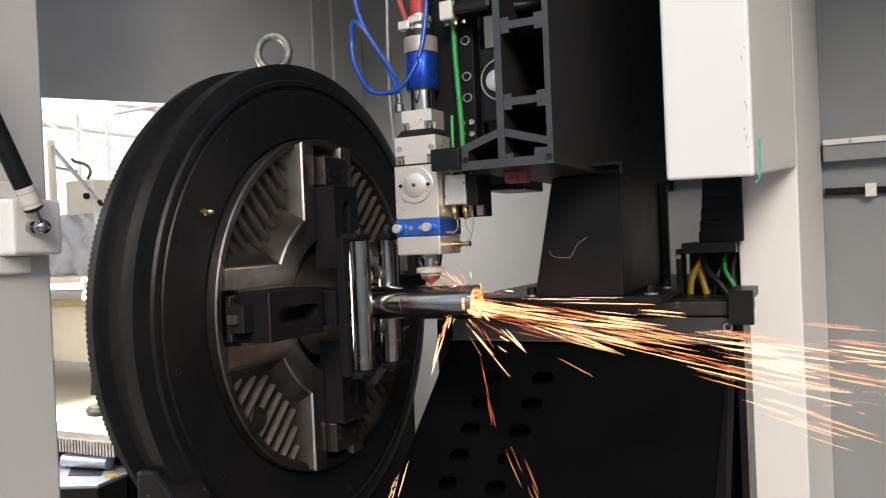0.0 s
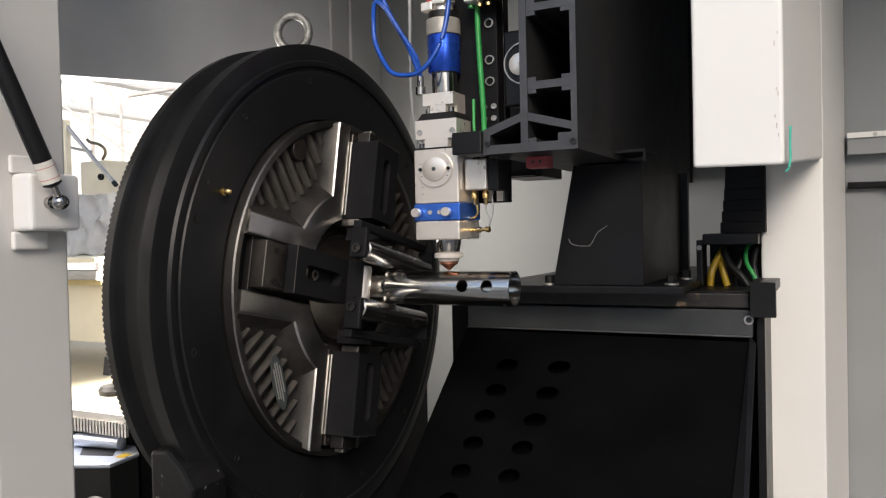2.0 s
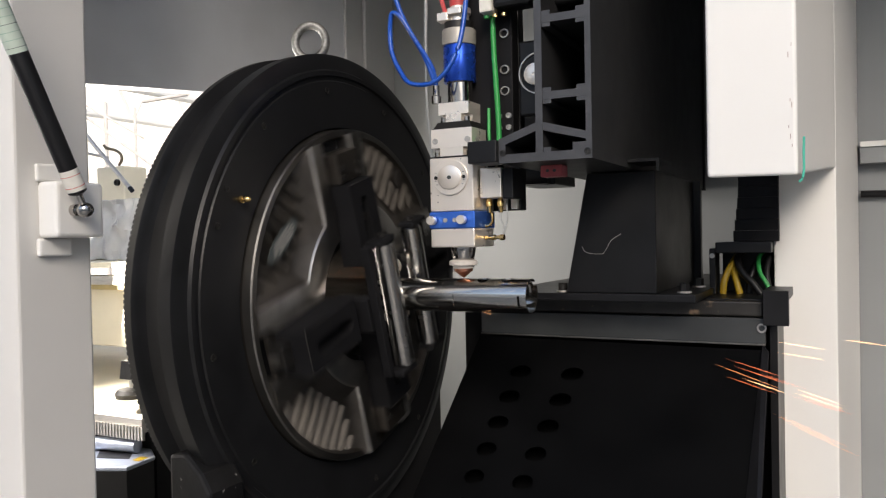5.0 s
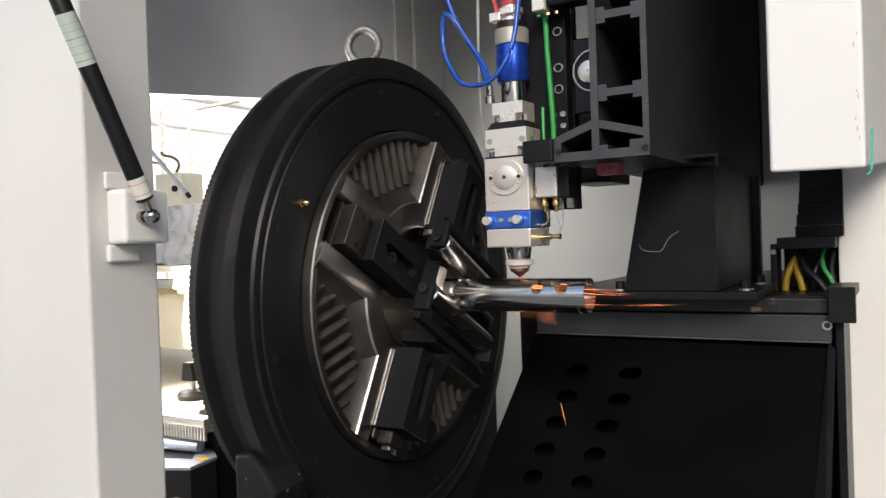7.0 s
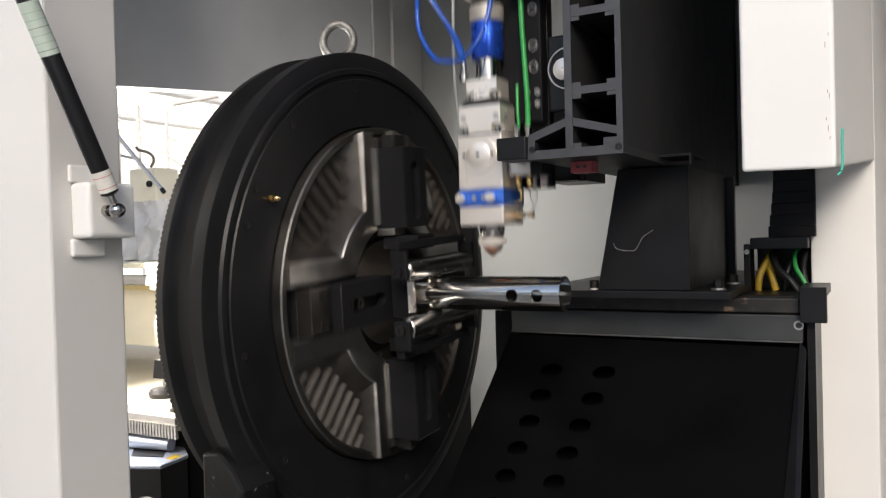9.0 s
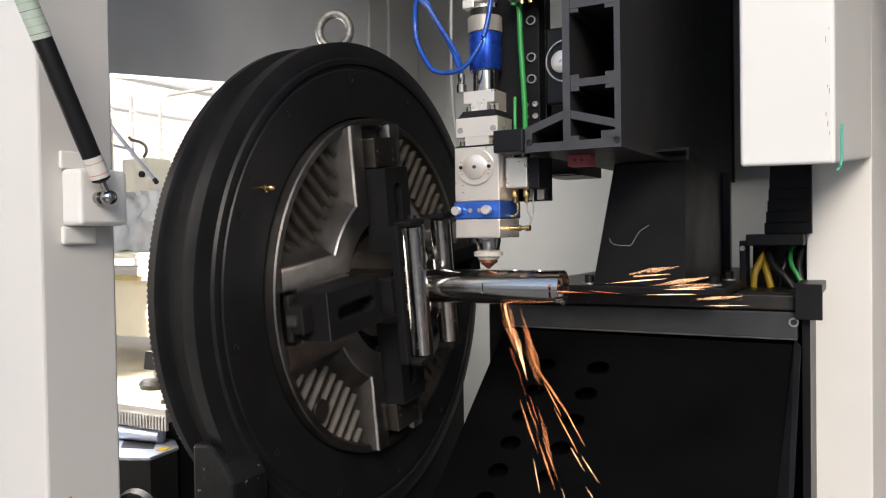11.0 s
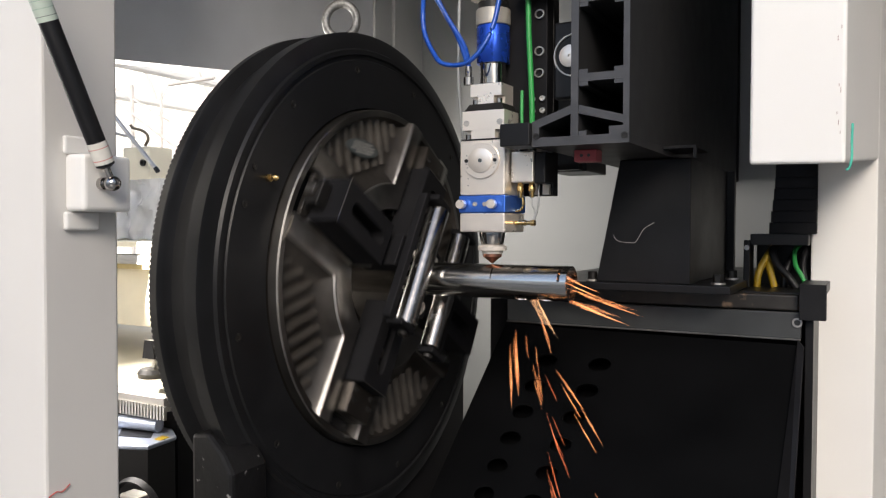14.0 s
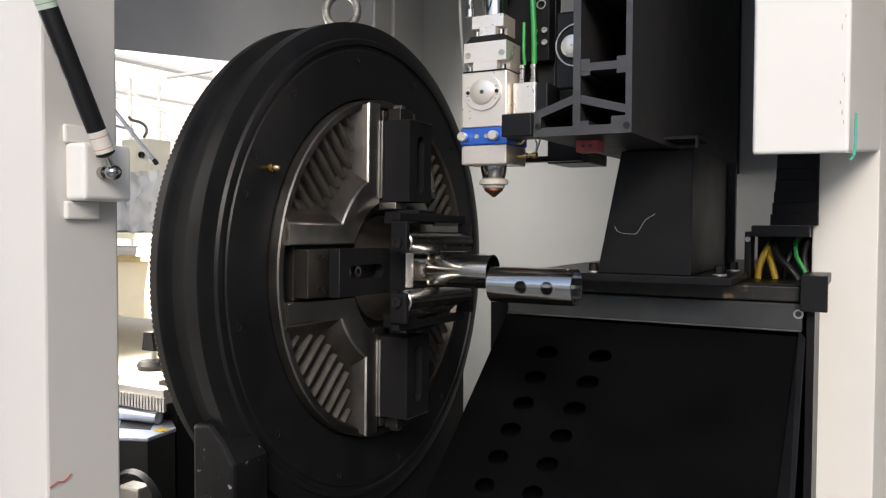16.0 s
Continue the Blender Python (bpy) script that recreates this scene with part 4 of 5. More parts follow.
def build_chute():
    """A sloping perforated chute: corners along its top edge and its lower edge."""
    A, B = Vector((0.135, 0.287, 0.889)), Vector((0.700, 0.287, 0.884))
    D, C = Vector((0.035, -0.16, 0.30)), Vector((0.665, -0.16, 0.28))
    c = empty("scrap_chute", label="sooty black sloping chute with drain holes", category="chute")
    def at(u, v):
        u = u - 0.14 * v * (1 - abs(2 * u - 1)) * 1.5
        return (A * (1 - u) + B * u) * (1 - v) + (D * (1 - u) + C * u) * v
    bm = bmesh.new()
    cols = [0.0, 0.15, 0.29, 0.355, 0.48, 1.0]
    n = 13
    for j in range(n):
        v0, v1 = j / n, (j + 1) / n
        for i, (u0, u1) in enumerate(zip(cols, cols[1:])):
            if i in (1, 3) and j > 0:
                uc, vc = (u0 + u1) / 2, (v0 + v1) / 2 + (-0.01 if i == 1 else -0.014)
                ru, rv = 0.041, 0.02
                ring, outer = [], []
                for k in range(24):
                    a = 2 * math.pi * k / 24
                    ring.append(bm.verts.new(at(uc + ru * math.cos(a), vc + rv * math.sin(a))))
                    s = max(abs(math.cos(a)), abs(math.sin(a)))
                    outer.append(bm.verts.new(at((u0 + u1) / 2 + (u1 - u0) / 2 * math.cos(a) / s, (v0 + v1) / 2 + (v1 - v0) / 2 * math.sin(a) / s)))
                for k in range(24):
                    bm.faces.new((ring[k], ring[(k + 1) % 24], outer[(k + 1) % 24], outer[k]))
            else:
                bm.faces.new([bm.verts.new(at(u, v)) for u, v in ((u0, v0), (u1, v0), (u1, v1), (u0, v1))])
    bmesh.ops.remove_doubles(bm, verts=bm.verts, dist=0.0004)
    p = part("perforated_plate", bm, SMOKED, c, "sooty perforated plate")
    md = p.modifiers.new("sheet", "SOLIDIFY")
    md.thickness, md.offset = 0.004, 0
    # side cheeks
    bm = bmesh.new()
    q = [bm.verts.new(v) for v in (B + Vector((0.002, 0, 0.01)), B + Vector((0.012, -0.01, 0.0)), C + Vector((0.05, -0.04, 0.0)), C + Vector((0.002, 0, 0)))]
    bm.faces.new(q)
    ch = part("cheek", bm, BLACK, c, "black side cheek")
    md = ch.modifiers.new("sheet", "SOLIDIFY")
    md.thickness = 0.003
    # sheet added below the plate to stop light showing through its holes
    bm = bmesh.new()
    bm.faces.new([bm.verts.new(v + Vector((0, 0.03, -0.05))) for v in (A, B, C, D)])
    part("hole_blind", bm, SMOKED, c, "dark sheet added under the plate to block light through its holes")
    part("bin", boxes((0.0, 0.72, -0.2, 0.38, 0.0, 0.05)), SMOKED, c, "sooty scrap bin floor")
    # dark panel under the table beside the frame post
    part("side_panel", boxes((0.712, 0.725, 0.30, 0.9, 0.0, 0.93)), BLACK, c, "black side panel")
    part("back_panel", boxes((0.05, 0.711, 0.39, 0.4, 0.05, 0.94)), BLACK_MATT, c, "black rear panel")


def build_cable_box():
    b = empty("cable_box", label="black cable chain bracket with open front", category="cable bracket")
    part("frame", boxes((0.592, 0.604, 0.40, 0.46, 0.977, 1.07), (0.604, 0.708, 0.40, 0.50, 1.06, 1.082), (0.604, 0.708, 0.5, 0.51, 0.977, 1.06), bevel=0.002), BLACK, b)
    part("bolt", screw_bm(0.598, 0.40, 1.055, 0.005, 0.003), STEEL, b)
    ch = empty("cable_chain", label="black ribbed plastic cable chain rising behind the post", category="cable chain")
    for i in range(12):
        z = 1.0825 + 0.022 * i
        off = 0.012 + 0.0009 * i + 0.006 * math.sin(i * 0.35)
        part("chain_link", boxes((0.624 + off, 0.72, 0.42, 0.50, z, z + 0.0218), bevel=0.001), BLACK_MATT, ch)
    for i, (m, lab, x, r) in enumerate(((YELLOW, "yellow power cable", 0.622, 0.0068), (YELLOW, "yellow power cable", 0.634, 0.0068), (GREEN, "green earth cable", 0.682, 0.0045), (BLACK, "black control cable", 0.65, 0.007), (BLACK, "black control cable", 0.668, 0.007), (BLACK, "black control cable", 0.694, 0.006))):
        k = empty("machine_cable", label=lab + " curving down into the table", category="cable", group="cables in the bracket")
        d, y = (-0.02, 0.0, 0.012, 0.026, -0.018, -0.004)[i], (0.0, 0.004, 0.0, -0.012, 0.016, 0.012)[i]
        part("cable", sweep([(x + 0.014 - d * 0.6, 0.482 + y, 1.062), (x + 0.004 - d * 0.5, 0.455 + y, 1.048), (x + 0.001, 0.438 + y, 1.022), (x + 0.006 + d * 0.6, 0.43 + y, 1.0), (x + 0.012 + d, 0.428 + y, 0.977)], r, 14), m, k, "", 60)


# ---------------------------------------------------------------- beyond the feed opening
def build_outside():
    b = empty("tube_feed_bed", label="cream painted tube loading bed behind the chuck", category="machine bed")
    part("bed_panel", boxes((-4.2, -0.72, 0.36, 0.9, 0.80, 0.97), bevel=0.004), CREAM, b, "cream sheet panel")
    part("bed_top", boxes((-4.2, -0.70, 0.30, 0.92, 1.035, 1.05), bevel=0.002), CREAM, b, "cream top sheet")
    part("guide_rail", boxes((-4.2, -0.70, 0.31, 0.36, 0.985, 1.012), bevel=0.004), STEEL, b, "bright ground guide rail")
    part("guide_rail_seat", boxes((-4.2, -0.70, 0.33, 0.42, 0.97, 0.9848)), YELLOWISH, b, "yellow edge strip")
    part("bed_foot_plate", boxes((-4.2, -0.70, 0.1, 0.95, 0.66, 0.70), bevel=0.004), CREAM, b, "cream lower beam")
    part("rack_base", boxes((-4.2, -0.64, 0.06, 0.0995, 0.655, 0.69), bevel=0.002), STEEL, b, "bright steel rack bar")
    bm = bmesh.new()
    for k in range(150):
        x = -2.2 + 0.0105 * k
        box(bm, x, x + 0.0055, 0.052, 0.0598, 0.64, 0.672)
    part("rack_teeth", bm, STEEL, b, "bright rack teeth")
    # solid black block put in for the shade below the bed
    part("bed_shadow_gap", boxes((-4.2, -0.66, 0.12, 0.9, 0.0, 0.6598)), BLACK_MATT, b, "black block for the shade under the bed")
    for i in range(3):
        f = empty("levelling_foot", pose(-0.83 - 0.55 * i, 0.2, 0.70), label="black levelling foot on a round steel pad", category="levelling foot", group="levelling feet")
        part("pad", lathe([(0, 0.04), (0.012, 0.043), (0.022, 0.036), (0.026, 0.014)], "z", seg=28), OXIDE, f, "", 35)
        part("bolt", lathe([(0.026, 0.007), (0.05, 0.007)], "z", seg=12), STEEL, f)
        part("bracket", prism([(-0.022, 0.05), (0.022, 0.05), (0.014, 0.098), (-0.014, 0.098)], -0.02, 0.02, "y"), BLACK, f)
    s = empty("servo_carriage", label="black and silver servo carriage with bright sloping cover", category="carriage")
    plan = [(-0.607, -0.014), (-0.619, 0.079), (-0.726, 0.156), (-0.827, 0.147), (-1.0, -0.04), (-0.85, -0.12)]
    inner = [(-0.722 + (x + 0.722) * 0.97, 0.03 + (y - 0.03) * 0.97) for x, y in plan]
    part("carriage_body", prism(inner, 0.42, 0.5898), BLACK, s)
    cv = part("cover", prism(plan, 0.59, 0.6), SILVER, s, "bluish bright cover sheet")
    add_bevel(cv, 0.003)
    # no real recess: a flat black plate on the cover gives its shade
    part("slot", prism([(-0.655, 0.035), (-0.735, 0.125), (-0.84, 0.115), (-0.735, 0.01)], 0.6002, 0.6012), BLACK, s, "black plate giving the shade of a recess in the cover")
    bm = lathe([(-0.068, 0.012), (-0.066, 0.016), (0.066, 0.016), (0.068, 0.012)], "x", seg=24)
    bmesh.ops.transform(bm, matrix=pose(-0.742, 0.07, 0.6172, 0, 0, 8), verts=bm.verts)
    part("cover_roller", bm, SILVER, s, "bright bluish roller in the recess", 35)
    part("warning_mark", prism([(-0.618, 0.03), (-0.622, 0.06), (-0.645, 0.06), (-0.64, 0.03)], 0.6002, 0.6012), YELLOW, s, "small yellow mark")
    part("carriage_leg", boxes((-0.83, -0.66, -0.04, 0.1, 0.0, 0.4198)), BLACK, s)
    part("hand_wheel_rim", lathe([(-0.0, 0.075), (0.012, 0.082), (0.02, 0.075), (0.012, 0.069)], "y", (-0.56, -0.10, 0.475), 40, True), BLACK, s, "black round rim", 40)
    part("clamp_body", boxes((-0.60, -0.54, -0.1, -0.06, 0.43, 0.52), bevel=0.006), STEEL, s, "bright clamp block")
    c = empty("control_cabinet", label="small cream control box on the loading bed", category="control box")
    part("cabinet_body", boxes((-1.678, -1.533, 0.8, 0.91, 1.051, 1.39), bevel=0.006), CREAM, c)
    part("lock", screw_bm(-1.563, 0.8, 1.329, 0.012, 0.01), BLACK, c)
    w = empty("wrapped_sheet", label="crumpled grey plastic sheet over a part on the bed", category="plastic sheet")
    bm = bmesh.new()
    bmesh.ops.create_grid(bm, x_segments=40, y_segments=20, size=0.5)
    for v in bm.verts:
        u, k = v.co.x, v.co.y + 0.5
        fold = 0.022 * noise.noise(Vector((u * 9, k * 5, 0))) + 0.012 * noise.noise(Vector((u * 23, k * 13, 3)))
        front = min(k, 0.6) / 0.6
        v.co = Vector((-1.333 + u * 0.464, 0.50 + fold + max(0.0, k - 0.6) * 0.8, 1.052 + (1.243 - 1.052) * front + fold * 0.3))
    part("sheet", bm, PLASTIC, w, "", 40)
    part("support", boxes((-1.565, -1.151, 0.54, 0.78, 1.051, 1.213)), CREAM, w)
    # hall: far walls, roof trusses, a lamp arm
    tagged(part("wall_hall_left", boxes((-12, -11.8, -9, 12, 0, 7)), HALL_GLOWING), "pale hall wall with an added glow for daylight", "wall", kind="structure")
    tagged(part("wall_hall_far", boxes((-11.8, 9.8, 11.8, 12, 0, 7)), HALL_GLOWING), "pale far hall wall with an added glow for daylight", "wall", kind="structure")
    tagged(part("wall_hall_near", boxes((-11.8, 9.8, -9, -8.8, 0, 3.2)), HALL), "pale hall wall behind the machine front", "wall", kind="structure")
    tagged(part("wall_hall_right", boxes((9.8, 10, -9, 12, 0, 7)), HALL), "pale hall side wall", "wall", kind="structure")
    for i in range(4):
        tr = empty("roof_truss", label="white painted steel roof truss in the hall", category="truss", group="roof trusses")
        x = -10.5 + 1.9 * i
        part("chord", sweep([(x, -8.85, 3.3 + 0.1 * i), (x, 11.85, 3.3 + 0.1 * i)], 0.06, 8), HALL, tr)
        part("chord", sweep([(x, -8.85, 4.3), (x, 11.85, 4.3)], 0.06, 8), HALL, tr)
        for k in range(14):
            y = -8.0 + 1.4 * k
            part("brace", sweep([(x, y, 3.3 + 0.1 * i), (x, y + 0.7, 4.3), (x, y + 1.4, 3.3 + 0.1 * i)], 0.035, 6), HALL, tr)
    ln = empty("support_arm", label="thin grey steel support arm above the loading bed", category="arm")
    part("arm", sweep([(-1.617, 0.700, 1.509), (-1.573, 0.700, 1.467), (-1.480, 0.700, 1.380), (-1.389, 0.700, 1.297)], 0.0075, 10), STEEL, ln)
    part("tip", sweep([(-1.389, 0.700, 1.297), (-1.377, 0.700, 1.285)], 0.0085, 10), BLACK, ln, "black rubber tip")
    part("rod", sweep([(-1.700, 0.750, 1.449), (-1.635, 0.750, 1.433), (-1.553, 0.750, 1.416)], 0.005, 8), STEEL, ln)
    part("hook", sweep([(-1.538, 0.720, 1.457), (-1.523, 0.720, 1.446), (-1.482, 0.720, 1.436), (-1.454, 0.720, 1.420), (-1.448, 0.720, 1.400), (-1.463, 0.720, 1.381)], 0.0055, 8), BRONZE, ln, "dull bent hook")
    part("mount", boxes((-1.625, -1.609, 0.69, 0.71, 1.051, 1.529)), CREAM, ln)
    fr = empty("stacking_frame", label="pale steel stacking frame standing farther back in the hall", category="frame")
    part("bar", sweep([(-5.245, 3.500, 2.306), (-4.724, 3.500, 1.996), (-4.203, 3.500, 1.686)], 0.014, 8), PALE_STEEL, fr)
    part("bar", sweep([(-5.096, 3.500, 2.319), (-4.748, 3.500, 2.148), (-4.399, 3.500, 1.978)], 0.009, 8), PALE_STEEL, fr)
    part("bar", sweep([(-4.850, 3.500, 2.323), (-4.845, 3.500, 2.115), (-4.840, 3.500, 1.908)], 0.013, 8), PALE_STEEL, fr)
    part("bar", sweep([(-4.396, 3.500, 2.285), (-4.139, 3.500, 2.291), (-3.882, 3.500, 2.297)], 0.016, 8), PALE_STEEL, fr)
    part("bar", sweep([(-4.497, 3.500, 2.246), (-4.494, 3.500, 1.912), (-4.490, 3.500, 1.578)], 0.013, 8), PALE_STEEL, fr)
    part("foot", boxes((-4.863, -4.837, 3.487, 3.513, 0.0, 2.323)), PALE_STEEL, fr)


PALE_STEEL = mat("pale_dusty_steel", (0.78, 0.72, 0.66), 0.55, var=0.15, scale=12)
BRONZE = mat("dull_bronze", (0.16, 0.13, 0.09), 0.4, 0.6, var=0.2, scale=60)
YELLOWISH = mat("yellowed_strip", (0.5, 0.4, 0.18), 0.4, var=0.15, scale=30)
PLASTIC = mat("grey_plastic_film", (0.4, 0.41, 0.43), 0.3, var=0.2, scale=20, bump=0.2, bscale=40)
SILVER = mat("bright_bluish_sheet", (0.34, 0.38, 0.47), 0.3, 0.5, var=0.15, scale=10, bump=0.05)


# ---------------------------------------------------------------- sparks
def spark_mesh(name, length, r, m, streaks=1, seed=0):
    """Thin streaks along x, pointed at the tail."""
    rng = random.Random(seed)
    bm = bmesh.new()
    prof = [(-0.5, 0.2), (-0.1, 0.75), (0.35, 1.0), (0.5, 0.35)]
    for s in range(streaks):
        dx, dy, dz = (rng.uniform(-0.09, 0.09), rng.uniform(-0.018, 0.018), rng.uniform(-0.018, 0.018)) if s else (0, 0, 0)
        ty, tz = (rng.gauss(0, 0.08), rng.gauss(0, 0.08)) if s else (0, 0)
        l = length * (rng.uniform(0.4, 1.3) if s else 1)
        rings = [[bm.verts.new((dx + l * a, dy + ty * l * a + r * w * math.cos(k * math.pi / 2), dz + tz * l * a + r * w * math.sin(k * math.pi / 2))) for k in range(4)] for a, w in prof]
        for a, b in zip(rings, rings[1:]):
            for k in range(4):
                bm.faces.new((a[k], a[(k + 1) % 4], b[(k + 1) % 4], b[k]))
        bm.faces.new(rings[0]), bm.faces.new(rings[-1])
    me = bpy.data.meshes.new(name)
    bm.to_mesh(me)
    bm.free()
    me.materials.append(m)
    return me


# seconds; jet out of the tube end: how many, slope, spread, reach; spray under the cut: how many, offset along the tube, slant, spread; star on the cut: how many
BURSTS = [(0.0, 78, -0.17, 0.07, 1.0, 8, 0.05, 0.7, 0.5, 0), (0.25, 30, -0.3, 0.2, 0.8, 14, 0.09, 0.84, 0.4, 0), (0.5, 40, -0.36, 0.2, 0.5, 30, 0.045, -0.48, 0.12, 0), (0.5, 0, 0, 0, 0, 10, 0.06, 0.7, 0.3, 0),
          (1.5, 2, 0, 0.1, 0.3, 0, 0, 0.0, 0, 46), (2.5, 1, 0, 0.1, 0.2, 8, 0.066, 0.45, 0.1, 0), (3.0, 20, -0.07, 0.1, 0.42, 17, 0.03, 0.7, 0.1, 0), (3.5, 10, -0.42, 0.14, 0.28, 1, 0.03, 0.56, 0.1, 0),
          (4.3, 10, -0.4, 0.25, 0.2, 3, 0.05, 0.56, 0.1, 0), (4.8, 12, -0.2, 0.15, 0.35, 8, 0.03, 0.56, 0.12, 0), (5.4, 8, -0.1, 0.12, 0.3, 12, 0.03, 0.56, 0.12, 0), (6.0, 8, -0.1, 0.12, 0.3, 8, 0.03, 0.56, 0.12, 0),
          (6.5, 3, -0.05, 0.1, 0.3, 22, 0.03, 0.64, 0.14, 0), (7.0, 1, -0.1, 0.1, 0.4, 2, 0.05, 0.42, 0.1, 0), (7.3, 14, -0.12, 0.1, 0.5, 10, 0.03, 0.7, 0.15, 0), (7.5, 22, -0.1, 0.09, 0.36, 14, 0.027, 0.63, 0.4, 0),
          (8.0, 5, -0.12, 0.12, 0.16, 1, 0.05, 0.56, 0.1, 0), (8.5, 36, -0.14, 0.24, 0.26, 10, 0.08, 0.7, 0.4, 0), (9.7, 4, -0.1, 0.1, 0.3, 12, 0.02, 0.42, 0.12, 0), (10.4, 6, -0.1, 0.1, 0.3, 16, 0.02, 0.42, 0.12, 0),
          (11.0, 6, -0.1, 0.1, 0.3, 18, 0.02, 0.42, 0.12, 0), (11.5, 9, -0.1, 0.12, 0.28, 34, 0.012, 0.48, 0.16, 0), (11.7, 8, -0.2, 0.15, 0.3, 26, 0.012, 0.63, 0.25, 0), (12.0, 12, -0.16, 0.14, 0.32, 9, 0.012, 0.31, 0.12, 0),
          (12.5, 28, -0.06, 0.11, 0.38, 3, 0.02, 0.0, 0.12, 0), (13.0, 8, -0.2, 0.12, 0.2, 9, 0.075, 1.05, 0.15, 0), (13.5, 34, -0.14, 0.12, 0.36, 28, 0.055, 0.59, 0.18, 0), (14.0, 4, -0.3, 0.1, 0.2, 20, 0.04, 0.5, 0.14, 0),
          (14.5, 2, -0.3, 0.1, 0.2, 6, 0.055, 0.36, 0.1, 3)]


# axial feed of the tube: seconds, metres
FEED = [(0, -0.0595), (0.7, -0.0595), (0.9, -0.032), (1.2, -0.027), (2.0, -0.024), (3.5, -0.0195), (7.0, -0.0185), (9.0, -0.0145), (10.5, -0.010), (12.5, -0.0085), (14.5, 0.0), (16.0, 0.0)]


def feed(t):
    return float(np.interp(t, [a for a, b in FEED], [b for a, b in FEED]))


def spark_flights():
    """For every spark its mesh and the rows of its flight: it waits inside the tube, flies straight, and comes to rest in the bin or on the floor."""
    rng = random.Random(7)
    looks = ((SPARK_RED, 0.0004), (SPARK, 0.0005), (SPARK_HOT, 0.00055))
    kinds = [[spark_mesh("spark", l, r, m) for l in (0.012, 0.025, 0.045, 0.075)] for m, r in looks]
    bundles = [[spark_mesh("spark", l, r, m, 3 + s % 3, 10 * a + s) for s in range(4) for l in (0.02, 0.04, 0.06)] for a, (m, r) in enumerate(looks)]
    jobs = []
    for T, nj, slope, spread, reach, nd, dx, slant, sway, ns in BURSTS:
        dense = nj > 60
        nj, nd = (nj if dense else math.ceil(nj * 0.6)), math.ceil(nd * 0.5)
        for i in range(nj + nd + ns):
            heat = rng.choices((0, 1, 2), (0.25, 0.45, 0.3))[0]
            if i < nj:
                org = Vector((CUT_X + PIECE_L - 0.03 + feed(T), rng.uniform(-0.016, 0.016), 1.0 + rng.uniform(-0.016, 0.016)))
                v = Vector((1, rng.gauss(-0.02, spread), rng.gauss(slope, spread * 0.8)))
                now = 0.03 + reach * rng.random() ** 1.4
                stop = (3.3 - org.x) / v.x
                end = Vector((3.4, max(-0.5, min(0.9, org.y + v.y * stop)), 0.004))
                mesh = rng.choice(bundles[heat]) if dense or rng.random() < 0.75 else kinds[heat][rng.choice((1, 2, 2, 3))]
                speed = 1.6
            elif i < nj + nd:
                org = Vector((HEAD_X + dx + rng.uniform(-0.008, 0.008), rng.uniform(-0.02, 0.0), 0.985))
                v = Vector((rng.gauss(slant, sway), rng.gauss(-0.08, 0.08), -1))
                now = 0.03 + 0.42 * rng.random() ** 1.3
                stop = (org.z - 0.058) / 1.0
                end = org + v * stop
                end.x = max(0.02, min(0.7, end.x))
                mesh = rng.choice(bundles[heat]) if nd > 2 and rng.random() < 0.75 else kinds[heat][rng.choice((0, 1, 2, 2, 3))]
                speed = 1.1
            else:
                a = rng.uniform(0, 2 * math.pi)
                org = Vector((HEAD_X, 0, 1.031))
                v = Vector((math.cos(a), 0.4 * math.sin(a), rng.uniform(-0.05, 0.16)))
                now = 0.02 + 0.2 * rng.random()
                stop = 0.32
                end = Vector((0.3, 0.1, 0.058))
                mesh = kinds[min(heat, 1)][rng.choice((1, 2, 3))]
                speed = 1.6
            turn = v.to_track_quat("X", "Z").to_matrix().to_4x4()
            at = lambda d: Matrix.Translation(org + v * d) @ turn
            wait = Matrix.Translation((-0.24, 0, 1.0))
            t0 = T - now / speed
            rows = [(t0 - 0.2, wait), (t0 - 0.08, at(-0.12) if i < nj else wait), (t0, at(0))] if t0 > 0.25 else []
            rows += [(t0 + d / speed, at(d)) for d in (0.15, 0.3, 0.45, 0.7, 1.0) if d < stop - 0.05 and t0 + d / speed > 0.001]
            if t0 <= 0.25:
                rows.insert(0, (0.0, at(max(0.0, -t0 * speed))))
                rows = [rows[0]] + [r for r in rows[1:] if r[0] > 0.034]
            last = turn.copy()
            last.translation = org + v * stop if i >= nj else Vector((3.3, end.y, max(0.05, org.z + v.z * stop)))
            rows.append((rows[-1][0] + 0.1 if i < nj + nd else rows[-1][0] + 0.05, last))
            rest = turn.copy()
            rest.translation = end
            rows.append((rows[-1][0] + 0.1, rest))
            jobs.append((mesh, ([(0.0, wait)] if rows[0][0] > 0 else []) + rows))
    return jobs


# ---------------------------------------------------------------- build
build_setting()
build_left_pillar()
build_right_pillar()
build_wall_pipes()
build_chuck()
faceplate = build_faceplate()
stub, piece = build_tubes()
head = build_head()
build_gantry()
build_column()
build_table()
build_chute()
build_cable_box()
build_outside()

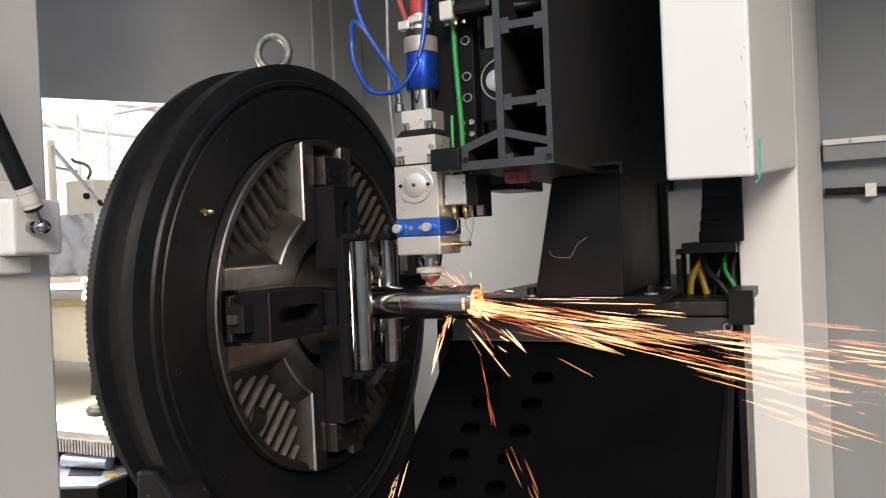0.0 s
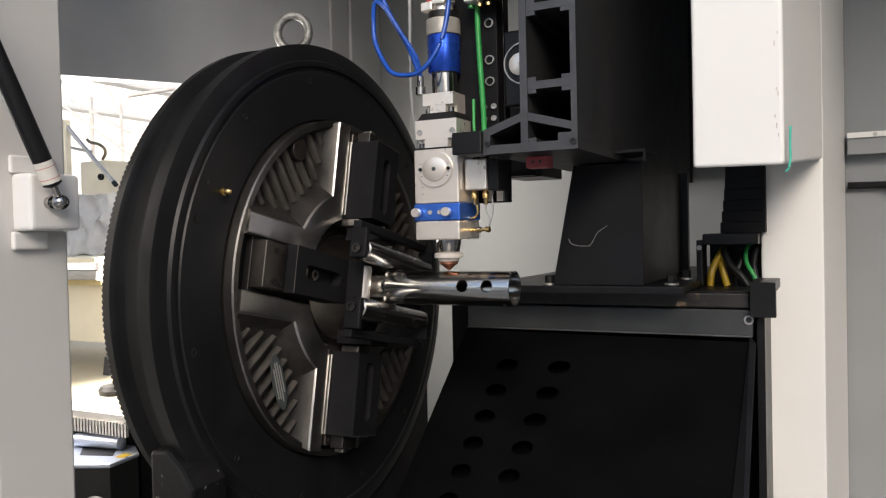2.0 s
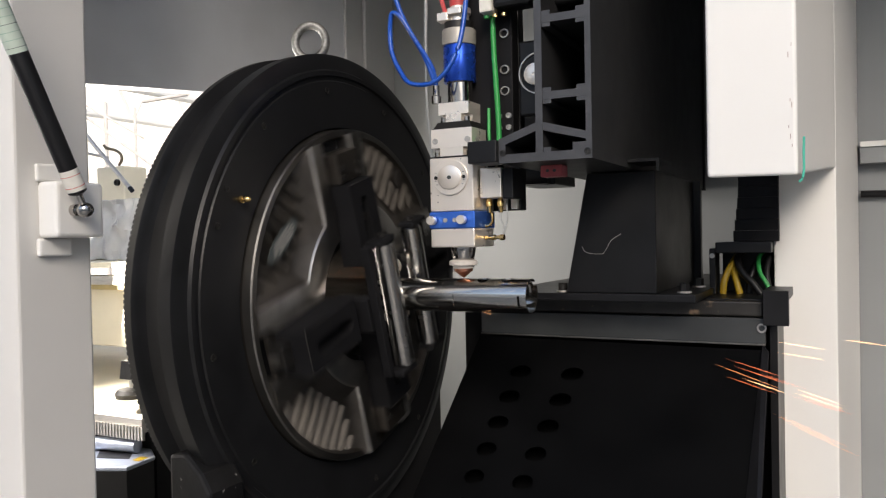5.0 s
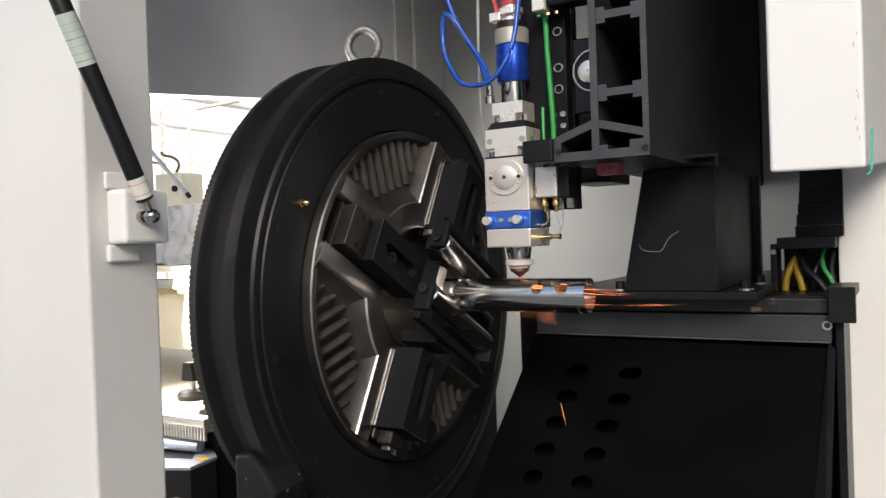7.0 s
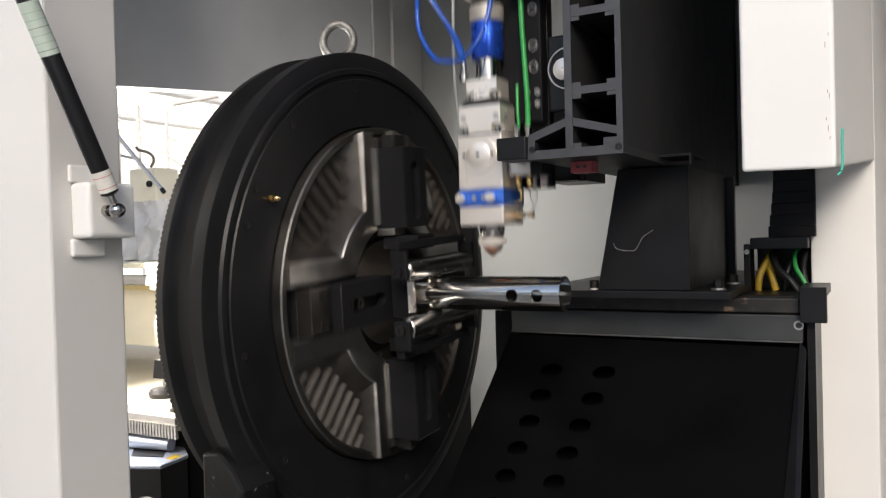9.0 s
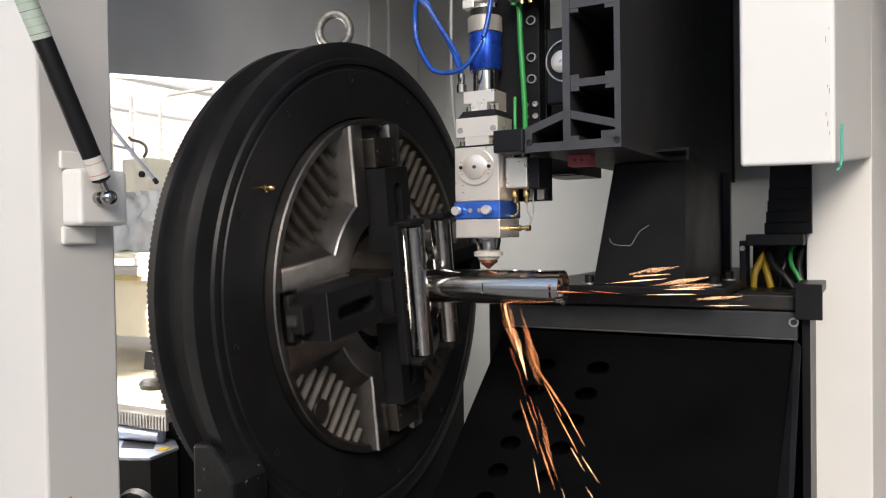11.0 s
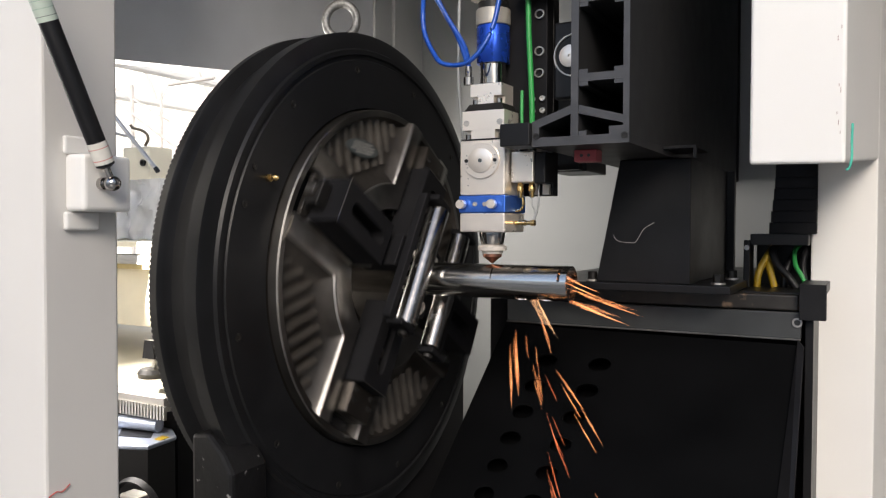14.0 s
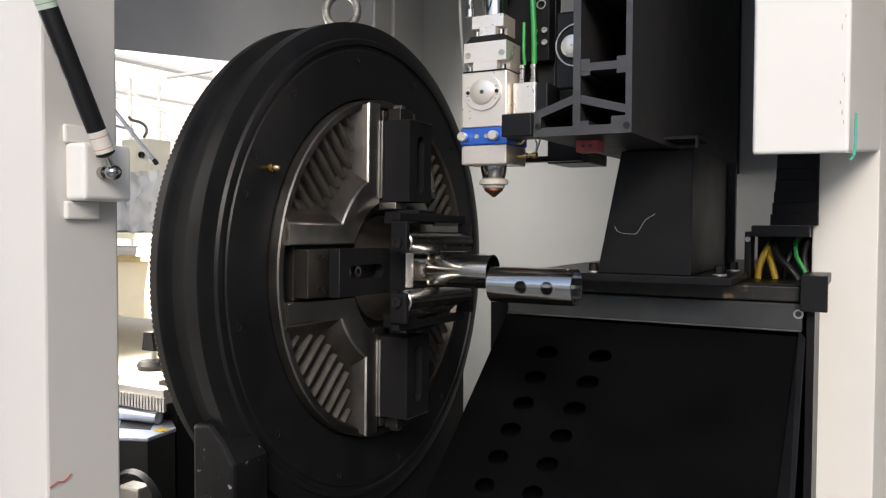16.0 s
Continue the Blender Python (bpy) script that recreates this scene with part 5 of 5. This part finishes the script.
# turn of the chuck: seconds, degrees (clockwise as seen from the tube's free end; 0: long rollers upright)
TURN = [(0, 0), (0.7, 0), (0.8, 13), (0.9, 42), (1.0, 70), (1.1, 91), (1.2, 99), (1.4, 101), (2.0, 102), (2.2, 111), (2.4, 118), (2.6, 118), (2.8, 111), (3.0, 98), (3.2, 86), (3.4, 70), (3.6, 63), (3.8, 61), (4.0, 62), (4.2, 72),
        (4.6, 114), (5.2, 190), (5.8, 262), (6.3, 283), (6.5, 296), (6.7, 300), (6.9, 300), (7.1, 298), (7.2, 291), (7.3, 283), (7.5, 266), (7.6, 256), (7.8, 243), (8.0, 241), (8.2, 241), (8.3, 244), (8.5, 256), (8.6, 263), (8.7, 270), (8.9, 275),
        (9.0, 267), (9.1, 260), (9.2, 258), (9.8, 275), (10.6, 335), (11.3, 364), (11.5, 374), (11.7, 388), (11.9, 407), (12.1, 424), (12.3, 440), (12.5, 452), (12.7, 467), (12.9, 484), (13.1, 502), (13.3, 521), (13.5, 537), (13.7, 548), (13.8, 555), (13.9, 563), (14.0, 571),
        (14.1, 580), (14.2, 589), (14.3, 598), (14.4, 607), (14.6, 619), (14.7, 621), (14.9, 622), (15.0, 624), (15.1, 629), (15.3, 631), (16.0, 631)]
# lift of the head: seconds, metres above the cutting height
LIFT = [(0, 0), (0.65, 0), (0.75, 0.03), (0.85, 0.095), (1.0, 0.1), (1.2, 0.095), (1.3, 0.06), (1.4, 0.015), (1.5, 0.003), (2.0, 0.0), (8.9, 0.0), (8.95, 0.009), (9.05, 0.058), (9.15, 0.075), (9.3, 0.07), (9.6, 0.01), (10.0, 0.0), (14.75, 0.0), (14.85, 0.03), (14.95, 0.085), (15.1, 0.098), (16.0, 0.098)]


def motions():
    spin = lambda x, a, y=0.0, z=1.0: pose(x, y, z) @ Matrix.Rotation(radians(90 - a), 4, "X")
    walk(faceplate, [(t, spin(0, a)) for t, a in TURN])
    walk(stub, [(t, spin(feed(t), a)) for t, a in TURN])
    rows = [(t, spin(CUT_X + feed(t), a)) for t, a in TURN if t <= 14.6]
    rows += [(14.68, spin(CUT_X + 0.006, 624, -0.012, 0.991)), (14.75, spin(CUT_X + 0.014, 627, -0.03, 0.9825)), (15.0, spin(CUT_X + 0.0145, 628, -0.03, 0.982)), (16.0, spin(CUT_X + 0.0145, 628, -0.03, 0.982))]
    walk(piece, rows)
    walk(head, [(t, pose(HEAD_X, 0, TIP_Z + d)) for t, d in LIFT])
    for me, rows in spark_flights():
        if len(me.polygons) > 14:
            ob = tagged(new("spark_spray", me), "spray of glowing orange sparks thrown from the tube end", "sparks", kind="stuff")
        else:
            ob = tagged(new("spark", me), "glowing orange spark thrown from the laser cut", "spark", "sparks")
        walk(ob, rows + [(16.0, rows[-1][1])])


motions()
